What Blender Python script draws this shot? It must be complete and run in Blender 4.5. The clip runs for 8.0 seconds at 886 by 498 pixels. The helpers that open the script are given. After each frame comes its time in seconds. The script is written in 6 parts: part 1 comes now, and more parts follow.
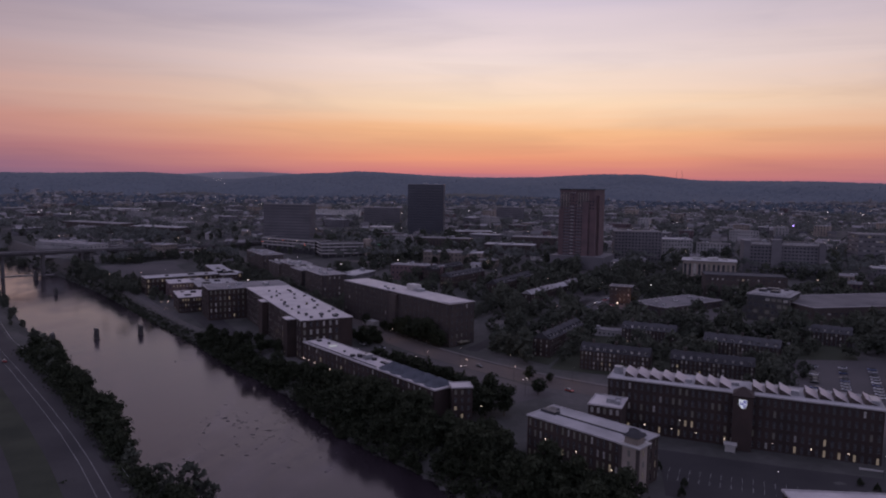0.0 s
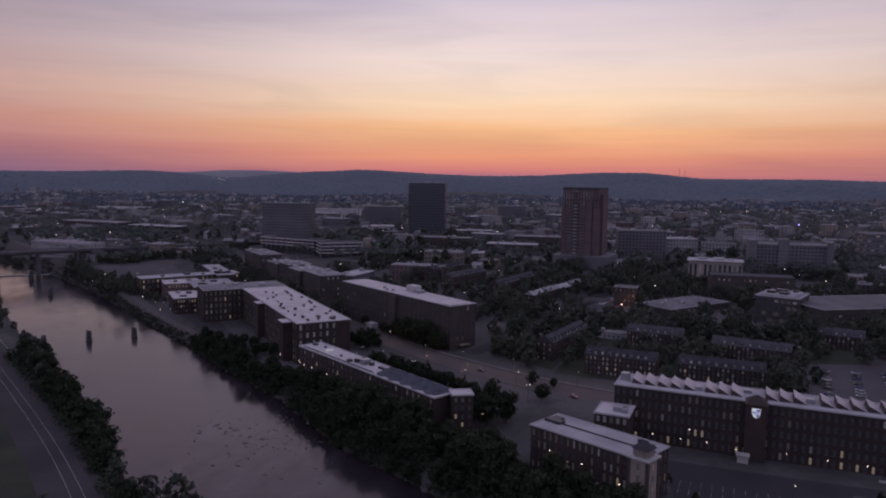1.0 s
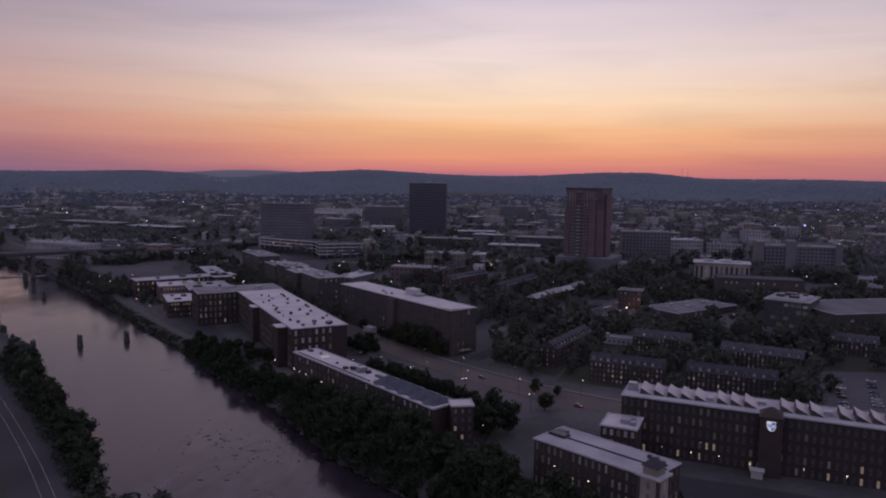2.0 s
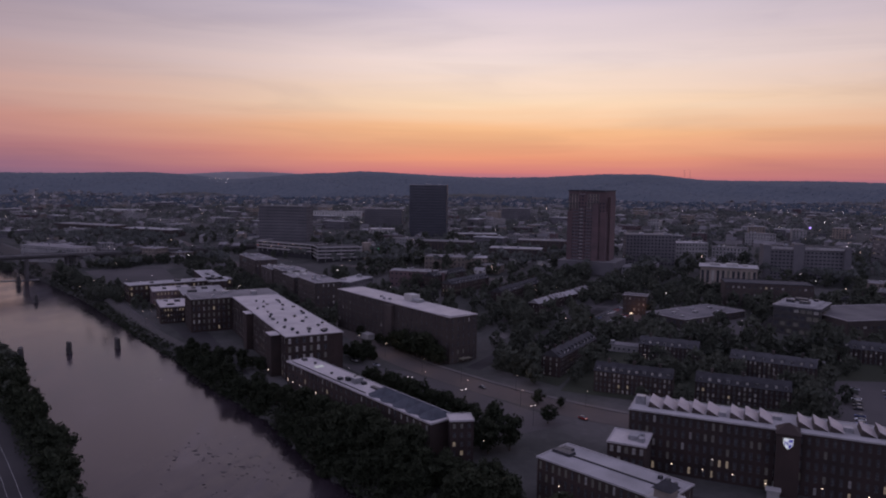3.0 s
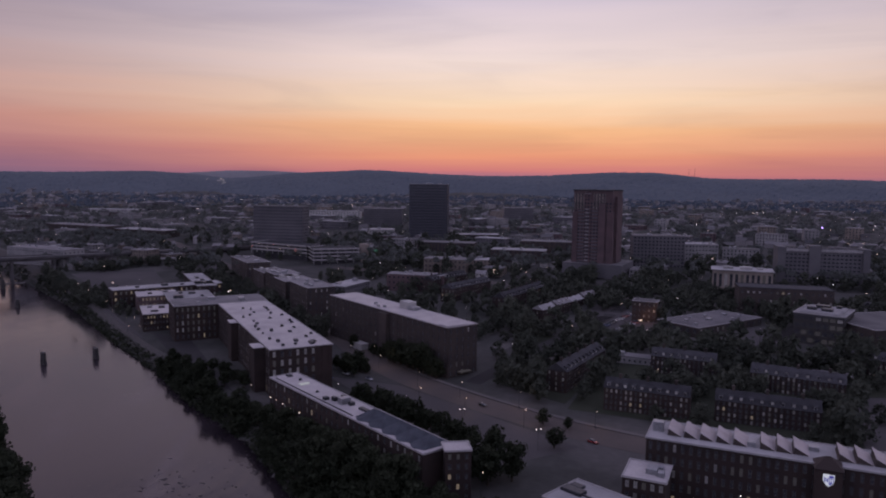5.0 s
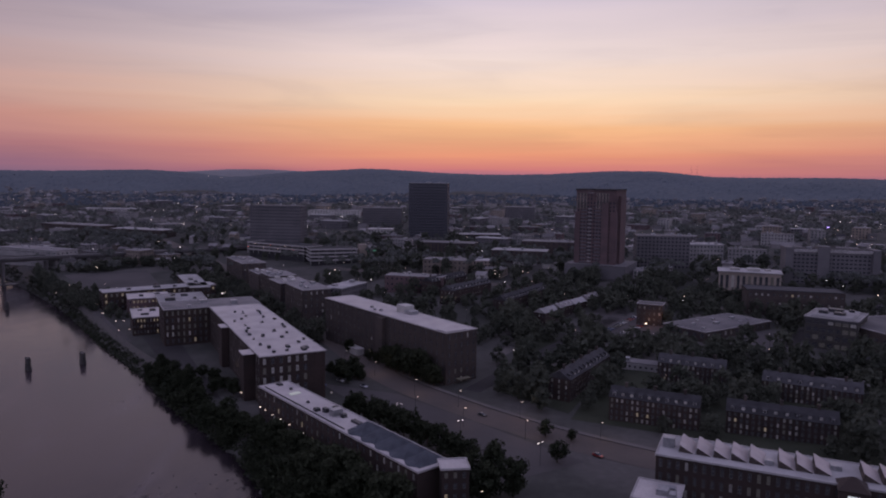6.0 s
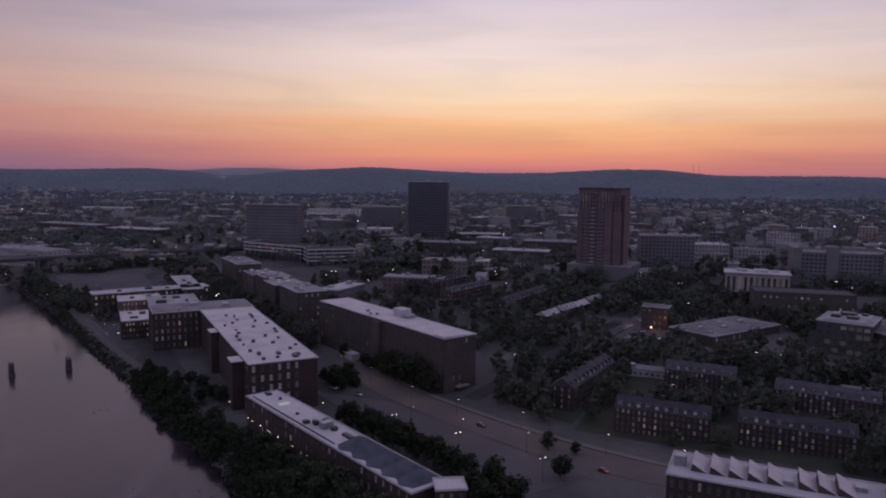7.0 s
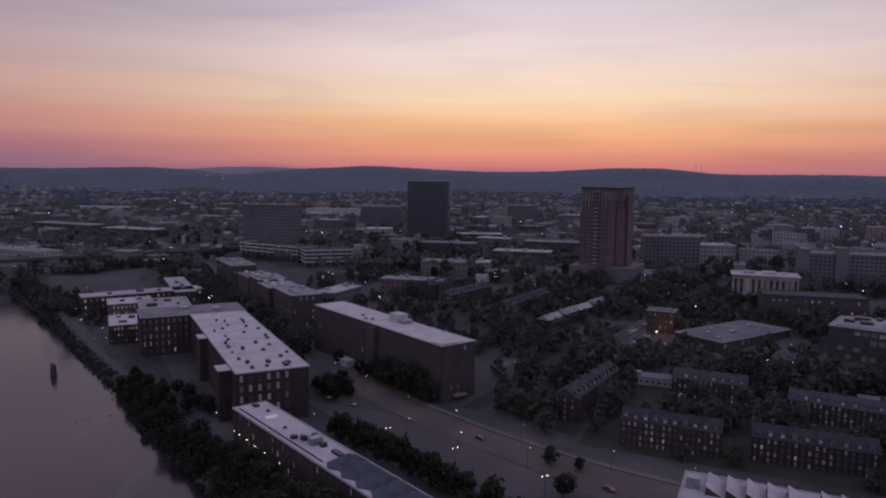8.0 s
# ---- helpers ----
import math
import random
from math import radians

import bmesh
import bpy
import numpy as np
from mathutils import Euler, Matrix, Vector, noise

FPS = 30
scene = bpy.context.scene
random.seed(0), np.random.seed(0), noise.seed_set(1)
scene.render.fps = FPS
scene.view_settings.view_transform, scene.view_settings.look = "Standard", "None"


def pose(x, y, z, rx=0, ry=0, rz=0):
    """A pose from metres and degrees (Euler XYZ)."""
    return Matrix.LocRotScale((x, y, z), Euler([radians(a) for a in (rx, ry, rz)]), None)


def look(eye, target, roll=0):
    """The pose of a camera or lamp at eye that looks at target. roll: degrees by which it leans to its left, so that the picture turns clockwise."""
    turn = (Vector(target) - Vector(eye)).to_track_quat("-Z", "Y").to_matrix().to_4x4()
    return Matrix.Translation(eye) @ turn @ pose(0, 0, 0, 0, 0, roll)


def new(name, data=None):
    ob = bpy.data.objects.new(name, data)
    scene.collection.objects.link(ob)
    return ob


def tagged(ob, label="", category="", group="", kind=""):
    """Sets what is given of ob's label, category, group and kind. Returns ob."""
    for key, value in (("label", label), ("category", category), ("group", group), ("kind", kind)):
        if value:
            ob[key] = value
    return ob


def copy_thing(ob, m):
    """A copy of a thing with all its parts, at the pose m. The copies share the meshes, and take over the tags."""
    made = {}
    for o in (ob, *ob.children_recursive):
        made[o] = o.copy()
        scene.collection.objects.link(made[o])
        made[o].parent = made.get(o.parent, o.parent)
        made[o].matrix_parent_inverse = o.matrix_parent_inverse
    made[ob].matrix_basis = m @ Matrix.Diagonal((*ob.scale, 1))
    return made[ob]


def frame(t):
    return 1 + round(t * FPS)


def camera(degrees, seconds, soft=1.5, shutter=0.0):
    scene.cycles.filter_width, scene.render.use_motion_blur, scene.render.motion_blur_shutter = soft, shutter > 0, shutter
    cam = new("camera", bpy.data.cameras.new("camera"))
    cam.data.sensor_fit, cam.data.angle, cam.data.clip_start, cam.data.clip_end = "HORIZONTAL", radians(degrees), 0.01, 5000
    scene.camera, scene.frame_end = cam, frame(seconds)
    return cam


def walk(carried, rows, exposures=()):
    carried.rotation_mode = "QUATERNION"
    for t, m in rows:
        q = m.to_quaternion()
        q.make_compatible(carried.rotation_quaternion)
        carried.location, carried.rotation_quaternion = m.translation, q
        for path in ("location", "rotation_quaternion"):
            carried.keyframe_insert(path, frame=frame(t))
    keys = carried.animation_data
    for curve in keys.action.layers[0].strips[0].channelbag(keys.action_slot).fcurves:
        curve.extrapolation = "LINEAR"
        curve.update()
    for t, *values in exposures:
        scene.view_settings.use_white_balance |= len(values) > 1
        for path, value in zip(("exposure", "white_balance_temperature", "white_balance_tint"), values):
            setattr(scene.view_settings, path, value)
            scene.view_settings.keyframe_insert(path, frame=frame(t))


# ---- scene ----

# ---- camera ----
cam = camera(64.0, 8.0, soft=2.0)
PATH = [
    (0.0, (0.00, 0.00, 114.90), (-0.5, 995.5, 20.5), 0.80),
    (0.5, (0.44, 6.16, 114.92), (-1.5, 1001.6, 19.3), 0.80),
    (1.0, (0.84, 12.41, 115.11), (-2.1, 1007.7, 18.4), 0.80),
    (1.5, (1.35, 18.98, 115.32), (-2.9, 1014.2, 17.5), 0.81),
    (3.0, (3.08, 39.73, 116.02), (-4.7, 1035.2, 21.3), 0.78),
    (3.5, (3.75, 46.93, 116.27), (-4.9, 1042.4, 21.6), 0.76),
    (4.0, (4.39, 54.30, 116.49), (-5.3, 1049.6, 20.7), 0.75),
    (4.5, (5.10, 61.60, 116.68), (-5.8, 1056.9, 20.2), 0.73),
    (6.0, (7.27, 84.53, 117.25), (-6.3, 1079.5, 18.4), 0.70),
    (6.5, (7.98, 92.20, 117.37), (-6.6, 1087.1, 17.2), 0.69),
    (7.0, (8.85, 99.95, 117.57), (-6.6, 1094.7, 16.5), 0.68),
    (7.5, (9.66, 107.69, 117.84), (-6.7, 1102.3, 15.7), 0.67),
    (8.0, (10.56, 115.47, 118.19), (-7.0, 1110.0, 15.3), 0.67),
]
walk(cam, [(t, look(eye, target, roll)) for t, eye, target, roll in PATH], exposures=[(0.0, 0.0), (8.0, 0.0)])

# ---- sky: dawn glow ahead, dim lilac dome above and behind ----
world = bpy.data.worlds.new("dawn_sky")
scene.world = world
world.use_nodes = True
wn, wl = world.node_tree.nodes, world.node_tree.links
wn.clear()


def wnode(kind, **values):
    n = wn.new(kind)
    for key, value in values.items():
        n.inputs[key].default_value = value
    return n


def ramp(nodes, stops):
    r = nodes.new("ShaderNodeValToRGB")
    els = r.color_ramp.elements
    while len(els) < len(stops):
        els.new(0.5)
    for el, (p, c) in zip(els, stops):
        el.position, el.color = p, (*c, 1)
    return r


def lin(r, g, b):
    return tuple(((c / 255) / 12.92 if c < 10 else ((c / 255 + 0.055) / 1.055) ** 2.4) for c in (r, g, b))


coord = wn.new("ShaderNodeTexCoord")
split = wn.new("ShaderNodeSeparateXYZ")
wl.new(coord.outputs["Generated"], split.inputs[0])
streak_map = wn.new("ShaderNodeMapping")
streak_map.inputs["Scale"].default_value = (1.3, 1.3, 30.0)
wl.new(coord.outputs["Generated"], streak_map.inputs["Vector"])
streak = wn.new("ShaderNodeTexNoise")
streak.inputs["Scale"].default_value, streak.inputs["Detail"].default_value = 1.6, 5.0
wl.new(streak_map.outputs[0], streak.inputs["Vector"])
wob = wn.new("ShaderNodeMath")
wob.operation = "MULTIPLY_ADD"
wob.inputs[1].default_value, wob.inputs[2].default_value = 0.034, -0.017
wl.new(streak.outputs["Fac"], wob.inputs[0])
height = wn.new("ShaderNodeMath")
height.operation = "ADD"
wl.new(split.outputs["Z"], height.inputs[0])
wl.new(wob.outputs[0], height.inputs[1])

SKY_RIGHT = [(0.0, lin(172, 112, 128)), (0.012, lin(206, 123, 121)), (0.035, lin(231, 152, 120)), (0.068, lin(247, 188, 139)),
             (0.105, lin(250, 217, 184)), (0.16, lin(241, 220, 212)), (0.24, lin(209, 196, 209)), (0.32, lin(206, 190, 208)), (0.45, lin(196, 182, 208)),
             (0.7, lin(185, 182, 223)), (1.0, lin(181, 179, 221))]
SKY_LEFT = [(0.0, lin(122, 98, 124)), (0.012, lin(142, 104, 125)), (0.035, lin(168, 116, 125)), (0.068, lin(192, 138, 132)),
            (0.105, lin(195, 154, 147)), (0.16, lin(176, 154, 160)), (0.24, lin(144, 134, 154)), (0.32, lin(186, 164, 180)), (0.45, lin(186, 168, 192)),
            (0.7, lin(185, 182, 223)), (1.0, lin(181, 179, 221))]
SKY_BACK = [(0.0, lin(156, 151, 182)), (0.10, lin(182, 179, 211)), (0.3, lin(198, 195, 231)), (0.7, lin(185, 182, 223)), (1.0, lin(181, 179, 221))]
right, left, back = (ramp(wn, s) for s in (SKY_RIGHT, SKY_LEFT, SKY_BACK))
for r in (right, left, back):
    wl.new(height.outputs[0], r.inputs[0])
side = wn.new("ShaderNodeMapRange")
side.interpolation_type = "SMOOTHSTEP"
side.inputs["From Min"].default_value, side.inputs["From Max"].default_value = -0.66, 0.06
wl.new(split.outputs["X"], side.inputs["Value"])
ahead = wn.new("ShaderNodeMapRange")
ahead.interpolation_type = "SMOOTHSTEP"
ahead.inputs["From Min"].default_value, ahead.inputs["From Max"].default_value = -0.25, 0.75
wl.new(split.outputs["Y"], ahead.inputs["Value"])
mix1, mix2 = wn.new("ShaderNodeMix"), wn.new("ShaderNodeMix")
for m in (mix1, mix2):
    m.data_type = "RGBA"
far_side = wn.new("ShaderNodeMapRange")
far_side.interpolation_type = "SMOOTHSTEP"
far_side.inputs["From Min"].default_value, far_side.inputs["From Max"].default_value = 0.12, 0.75
far_side.inputs["To Max"].default_value = 0.5
wl.new(split.outputs["X"], far_side.inputs["Value"])
fade = wn.new("ShaderNodeMath")
fade.operation = "SUBTRACT"
wl.new(side.outputs[0], fade.inputs[0])
wl.new(far_side.outputs[0], fade.inputs[1])
wl.new(fade.outputs[0], mix1.inputs[0])
wl.new(left.outputs[0], mix1.inputs[6])
wl.new(right.outputs[0], mix1.inputs[7])
wl.new(ahead.outputs[0], mix2.inputs[0])
wl.new(back.outputs[0], mix2.inputs[6])
wl.new(mix1.outputs[2], mix2.inputs[7])
wisp_map = wn.new("ShaderNodeMapping")
wisp_map.inputs["Scale"].default_value = (2.4, 2.4, 21.0)
wisp_map.inputs["Rotation"].default_value = (0, radians(3), 0)
wl.new(coord.outputs["Generated"], wisp_map.inputs["Vector"])
wisp = wn.new("ShaderNodeTexNoise")
wisp.inputs["Scale"].default_value, wisp.inputs["Detail"].default_value, wisp.inputs["Distortion"].default_value = 1.3, 7.0, 0.6
wl.new(wisp_map.outputs[0], wisp.inputs["Vector"])
thin = ramp(wn, [(0.36, (1.04, 1.03, 1.045)), (0.52, (1.0, 1.0, 1.015)), (0.72, (0.90, 0.905, 0.945))])
wl.new(wisp.outputs["Fac"], thin.inputs[0])
veil = wn.new("ShaderNodeMix")
veil.data_type, veil.blend_type = "RGBA", "MULTIPLY"
veil.inputs[0].default_value = 1.0
wl.new(mix2.outputs[2], veil.inputs[6])
wl.new(thin.outputs[0], veil.inputs[7])
background = wn.new("ShaderNodeBackground")
background.inputs["Strength"].default_value = 1.0
wl.new(veil.outputs[2], background.inputs["Color"])
world_out = wn.new("ShaderNodeOutputWorld")
wl.new(background.outputs[0], world_out.inputs["Surface"])

# ---- materials ----


def mat(name, c1, c2=None, rough=0.8, scale=0.3, fine=6.0, bump=0.3, metal=0.0, spec=0.3, vary=0.0, per="object"):
    """Two-scale mottled surface; c1 to c2 over large stains, finer grain in colour and relief; vary: brightness from piece to piece."""
    m = bpy.data.materials.new(name)
    m.use_nodes = True
    n, l = m.node_tree.nodes, m.node_tree.links
    b = n["Principled BSDF"]
    b.inputs["Roughness"].default_value, b.inputs["Metallic"].default_value = rough, metal
    b.inputs["Specular IOR Level"].default_value = spec
    c2 = c2 or tuple(0.7 * c for c in c1)
    tc = n.new("ShaderNodeTexCoord")
    big, small = n.new("ShaderNodeTexNoise"), n.new("ShaderNodeTexNoise")
    big.inputs["Scale"].default_value, big.inputs["Detail"].default_value = scale, 6
    small.inputs["Scale"].default_value, small.inputs["Detail"].default_value = fine, 3
    for t in (big, small):
        l.new(tc.outputs["Object"], t.inputs["Vector"])
    r = ramp(n, [(0.35, c1), (0.68, c2)])
    l.new(big.outputs["Fac"], r.inputs[0])
    gain = n.new("ShaderNodeMapRange")
    gain.inputs["To Min"].default_value, gain.inputs["To Max"].default_value = 0.75, 1.25
    l.new(small.outputs["Fac"], gain.inputs["Value"])
    mul = n.new("ShaderNodeMix")
    mul.data_type, mul.blend_type = "RGBA", "MULTIPLY"
    mul.inputs[0].default_value = 1.0
    l.new(r.outputs[0], mul.inputs[6])
    l.new(gain.outputs[0], mul.inputs[7])
    col = mul.outputs[2]
    if vary:
        src = n.new("ShaderNodeObjectInfo") if per == "object" else n.new("ShaderNodeNewGeometry")
        g2 = n.new("ShaderNodeMapRange")
        g2.inputs["To Min"].default_value, g2.inputs["To Max"].default_value = 1 - vary, 1 + vary
        l.new(src.outputs["Random" if per == "object" else "Random Per Island"], g2.inputs["Value"])
        m2 = n.new("ShaderNodeMix")
        m2.data_type, m2.blend_type = "RGBA", "MULTIPLY"
        m2.inputs[0].default_value = 1.0
        l.new(col, m2.inputs[6])
        l.new(g2.outputs[0], m2.inputs[7])
        col = m2.outputs[2]
    l.new(col, b.inputs["Base Color"])
    if bump:
        bp = n.new("ShaderNodeBump")
        bp.inputs["Strength"].default_value, bp.inputs["Distance"].default_value = bump, 0.05
        l.new(small.outputs["Fac"], bp.inputs["Height"])
        l.new(bp.outputs[0], b.inputs["Normal"])
    return m


def leafy(m, share):
    """Leaves let part of the light through."""
    n, l = m.node_tree.nodes, m.node_tree.links
    b, out = n["Principled BSDF"], n["Material Output"]
    thin, both = n.new("ShaderNodeBsdfTranslucent"), n.new("ShaderNodeMixShader")
    l.new(b.inputs["Base Color"].links[0].from_socket, thin.inputs["Color"])
    both.inputs[0].default_value = share
    l.new(b.outputs[0], both.inputs[1])
    l.new(thin.outputs[0], both.inputs[2])
    l.new(both.outputs[0], out.inputs["Surface"])
    return m


def glow(name, color, strength):
    m = bpy.data.materials.new(name)
    m.use_nodes = True
    b = m.node_tree.nodes["Principled BSDF"]
    b.inputs["Base Color"].default_value = (0.06, 0.055, 0.05, 1)
    b.inputs["Emission Color"].default_value = (*color, 1)
    b.inputs["Emission Strength"].default_value = strength
    m.cycles.emission_sampling = "NONE"
    return m


BRICK = mat("mill_brick", (0.040, 0.027, 0.024), (0.026, 0.019, 0.017), 0.9, 0.12, 5.0, 0.4, vary=0.12)
BRICK_OLD = mat("old_brick", (0.060, 0.047, 0.042), (0.040, 0.032, 0.031), 0.9, 0.15, 5.0, 0.4, vary=0.2)
BRICK_TAN = mat("tan_brick", (0.21, 0.175, 0.15), (0.145, 0.122, 0.105), 0.9, 0.15, 5.0, 0.4, vary=0.25)
BRICK_RED = mat("red_brick", (0.112, 0.074, 0.076), (0.080, 0.057, 0.060), 0.9, 0.1, 4.0, 0.3, vary=0.1)
STONE = mat("granite", (0.34, 0.32, 0.30), (0.22, 0.21, 0.20), 0.85, 0.3, 3.0, 0.5, vary=0.2)
DARKSTONE = mat("wet_dark_stone", (0.05, 0.045, 0.042), (0.03, 0.028, 0.028), 0.7, 0.4, 2.0, 0.8)
CONCRETE = mat("concrete", (0.26, 0.245, 0.24), (0.17, 0.165, 0.165), 0.85, 0.1, 3.0, 0.2, vary=0.15)
DARKCONC = mat("sooty_concrete", (0.10, 0.092, 0.092), (0.065, 0.060, 0.062), 0.9, 0.1, 3.0, 0.2)
PALE = mat("pale_render", (0.38, 0.36, 0.34), (0.27, 0.26, 0.25), 0.85, 0.15, 3.0, 0.2, vary=0.2)
ROOF_WHITE = mat("white_roof_membrane", (0.377, 0.343, 0.337), (0.278, 0.258, 0.258), 0.6, 0.10, 1.2, 0.1)
ROOF_GREY = mat("grey_gravel_roof", (0.196, 0.183, 0.183), (0.128, 0.121, 0.124), 0.9, 0.08, 3.0, 0.3, vary=0.3, spec=0.08)
ROOF_DARK = mat("weathered_felt_roof", (0.135, 0.126, 0.128), (0.086, 0.081, 0.085), 0.9, 0.06, 2.0, 0.3, vary=0.15, spec=0.08)
ROOF_LIGHT = mat("light_gravel_roof", (0.295, 0.281, 0.281), (0.199, 0.192, 0.192), 0.85, 0.07, 3.0, 0.2, vary=0.2, spec=0.08)
SLATE = mat("dark_slate", (0.056, 0.054, 0.058), (0.036, 0.035, 0.038), 0.85, 0.3, 5.0, 0.4, vary=0.25, spec=0.1)
BLUE_SLATE = mat("blue_grey_slate", (0.064, 0.069, 0.082), (0.044, 0.048, 0.058), 0.85, 0.3, 4.0, 0.4, spec=0.15)
COPING = mat("pale_coping", (0.324, 0.303, 0.296), (0.239, 0.225, 0.225), 0.7, 0.4, 4.0, 0.1)
SAWTOOTH = mat("pinkish_white_skylight_cladding", (0.365, 0.322, 0.314), (0.292, 0.255, 0.255), 0.6, 0.3, 3.0, 0.1)
FRAME = mat("window_frame_paint", (0.130, 0.125, 0.120), (0.095, 0.090, 0.090), 0.6, 1.0, 8.0, 0.1)
METAL = mat("grey_metal", (0.30, 0.30, 0.31), (0.22, 0.22, 0.23), 0.45, 0.8, 6.0, 0.1, metal=0.7)
DARKMETAL = mat("dark_metal", (0.06, 0.06, 0.065), (0.04, 0.04, 0.045), 0.5, 0.8, 6.0, 0.1, metal=0.5)
ASPHALT = mat("asphalt", (0.046, 0.043, 0.043), (0.031, 0.029, 0.030), 0.85, 0.03, 2.5, 0.25, spec=0.08)
STREETTOP = mat("worn_street_asphalt", (0.092, 0.077, 0.070), (0.065, 0.057, 0.054), 0.8, 0.03, 2.5, 0.25, spec=0.08)
LOT = mat("parking_asphalt", (0.075, 0.068, 0.068), (0.054, 0.050, 0.051), 0.85, 0.025, 2.0, 0.25, spec=0.08)
PAVING = mat("pavement_concrete", (0.109, 0.099, 0.095), (0.076, 0.071, 0.069), 0.85, 0.05, 2.0, 0.2, spec=0.08)
PAINT = mat("road_paint", (0.30, 0.29, 0.28), (0.16, 0.155, 0.15), 0.7, 0.3, 4.0, 0.1)
GRASS = mat("mown_grass", (0.040, 0.043, 0.030), (0.026, 0.029, 0.021), 0.95, 0.05, 2.0, 0.6, spec=0.08)
SOIL = mat("town_ground", (0.079, 0.074, 0.071), (0.033, 0.035, 0.031), 0.95, 0.022, 0.3, 0.5, spec=0.08)
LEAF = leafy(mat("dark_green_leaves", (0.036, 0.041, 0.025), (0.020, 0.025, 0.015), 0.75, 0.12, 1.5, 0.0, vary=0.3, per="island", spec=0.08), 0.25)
# the same leaves lightened for mid distance, haze mixed into their colour
LEAF_TOWN_HAZED = leafy(mat("town_tree_leaves", (0.080, 0.085, 0.066), (0.054, 0.060, 0.048), 0.85, 0.03, 1.0, 0.0, vary=0.15, per="island", spec=0.08), 0.35)
# far leaves paler and greyer still: distance haze put into the base colour
LEAF_FAR_HAZED = leafy(mat("distant_woodland_leaves", (0.120, 0.125, 0.115), (0.095, 0.102, 0.096), 0.9, 0.004, 0.05, 0.0, vary=0.10, per="island", spec=0.08), 0.4)
BARK = mat("bark", (0.085, 0.065, 0.05), (0.05, 0.04, 0.032), 0.95, 1.0, 6.0, 0.6)
# next two colours lifted and blued, carrying the haze before the far blocks
GREYBROWN = mat("grey_brown_panels", (0.122, 0.114, 0.120), (0.086, 0.081, 0.087), 0.85, 0.05, 3.0, 0.2)
CURTAIN = mat("dark_bronze_curtain_wall", (0.056, 0.056, 0.068), (0.043, 0.043, 0.053), 0.35, 0.02, 0.4, 0.05, spec=0.4)
BLIND = mat("pale_blind", (0.34, 0.32, 0.29), (0.24, 0.23, 0.21), 0.8, 0.6, 4.0, 0.1, vary=0.3)
CARS = [mat("car_paint_" + n, c, None, 0.35, 0.5, 5.0, 0.0, spec=0.5) for n, c in
        (("white", (0.6, 0.6, 0.6)), ("silver", (0.32, 0.32, 0.34)), ("black", (0.02, 0.02, 0.022)), ("red", (0.25, 0.02, 0.02)), ("blue", (0.03, 0.05, 0.14)))]
RUBBER = mat("tyre_rubber", (0.02, 0.02, 0.02), None, 0.9, 2.0, 9.0, 0.1)

GLASS = bpy.data.materials.new("window_glass")
GLASS.use_nodes = True
gb = GLASS.node_tree.nodes["Principled BSDF"]
gb.inputs["Base Color"].default_value = (0.035, 0.037, 0.045, 1)
gb.inputs["Roughness"].default_value, gb.inputs["Specular IOR Level"].default_value = 0.12, 0.5
LIT = glow("lit_window_glass", (1.0, 0.76, 0.55), 0.17)
LIT_DIM = glow("dimly_lit_window_glass", (0.74, 0.66, 0.60), 0.026)
LAMP_WARM = glow("sodium_lamp", (1.0, 0.74, 0.58), 2.8)
LAMP_WHITE = glow("white_lamp", (1.0, 0.86, 0.80), 3.6)
LAMP_RED = glow("red_lamp", (1.0, 0.14, 0.06), 2.5)
LAMP_BLUE = glow("violet_lamp", (0.45, 0.28, 1.0), 4.0)
LAMP_GREEN = glow("green_sign_light", (0.15, 0.8, 0.45), 0.35)
SIGN_WHITE = glow("white_sign_face", (0.85, 0.88, 1.0), 0.6)
SIGN_BLUE = glow("blue_sign_face", (0.035, 0.03, 0.42), 0.55)

SKYLIGHT = glow("lit_skylight_glass", (0.9, 0.92, 1.0), 0.30)
WATER = bpy.data.materials.new("river_water")
WATER.use_nodes = True
n, l = WATER.node_tree.nodes, WATER.node_tree.links
b = n["Principled BSDF"]
b.inputs["Roughness"].default_value, b.inputs["IOR"].default_value = 0.12, 1.333
tc = n.new("ShaderNodeTexCoord")
mp = n.new("ShaderNodeMapping")
mp.inputs["Rotation"].default_value, mp.inputs["Scale"].default_value = (0, 0, radians(38)), (0.45, 0.16, 1)
w1, w2 = n.new("ShaderNodeTexNoise"), n.new("ShaderNodeTexNoise")
w1.inputs["Scale"].default_value, w1.inputs["Detail"].default_value = 0.35, 5
w2.inputs["Scale"].default_value, w2.inputs["Detail"].default_value = 3.0, 4
bp1, bp2 = n.new("ShaderNodeBump"), n.new("ShaderNodeBump")
bp1.inputs["Strength"].default_value, bp1.inputs["Distance"].default_value = 0.16, 0.6
bp2.inputs["Strength"].default_value, bp2.inputs["Distance"].default_value = 0.22, 0.12
l.new(tc.outputs["Object"], mp.inputs["Vector"])
for w in (w1, w2):
    l.new(mp.outputs[0], w.inputs["Vector"])
w3 = n.new("ShaderNodeTexNoise")
w3.inputs["Scale"].default_value, w3.inputs["Detail"].default_value, w3.inputs["Distortion"].default_value = 0.09, 9, 1.2
l.new(mp.outputs[0], w3.inputs["Vector"])
# dark murky water, with the sky's pink reflection tinted into its base colour
silt_sky_tint = ramp(n, [(0.40, (0.016, 0.012, 0.015)), (0.58, (0.024, 0.018, 0.022)), (0.74, (0.050, 0.040, 0.046))])
l.new(w3.outputs["Fac"], silt_sky_tint.inputs[0])
l.new(silt_sky_tint.outputs[0], b.inputs["Base Color"])
rough = n.new("ShaderNodeMapRange")
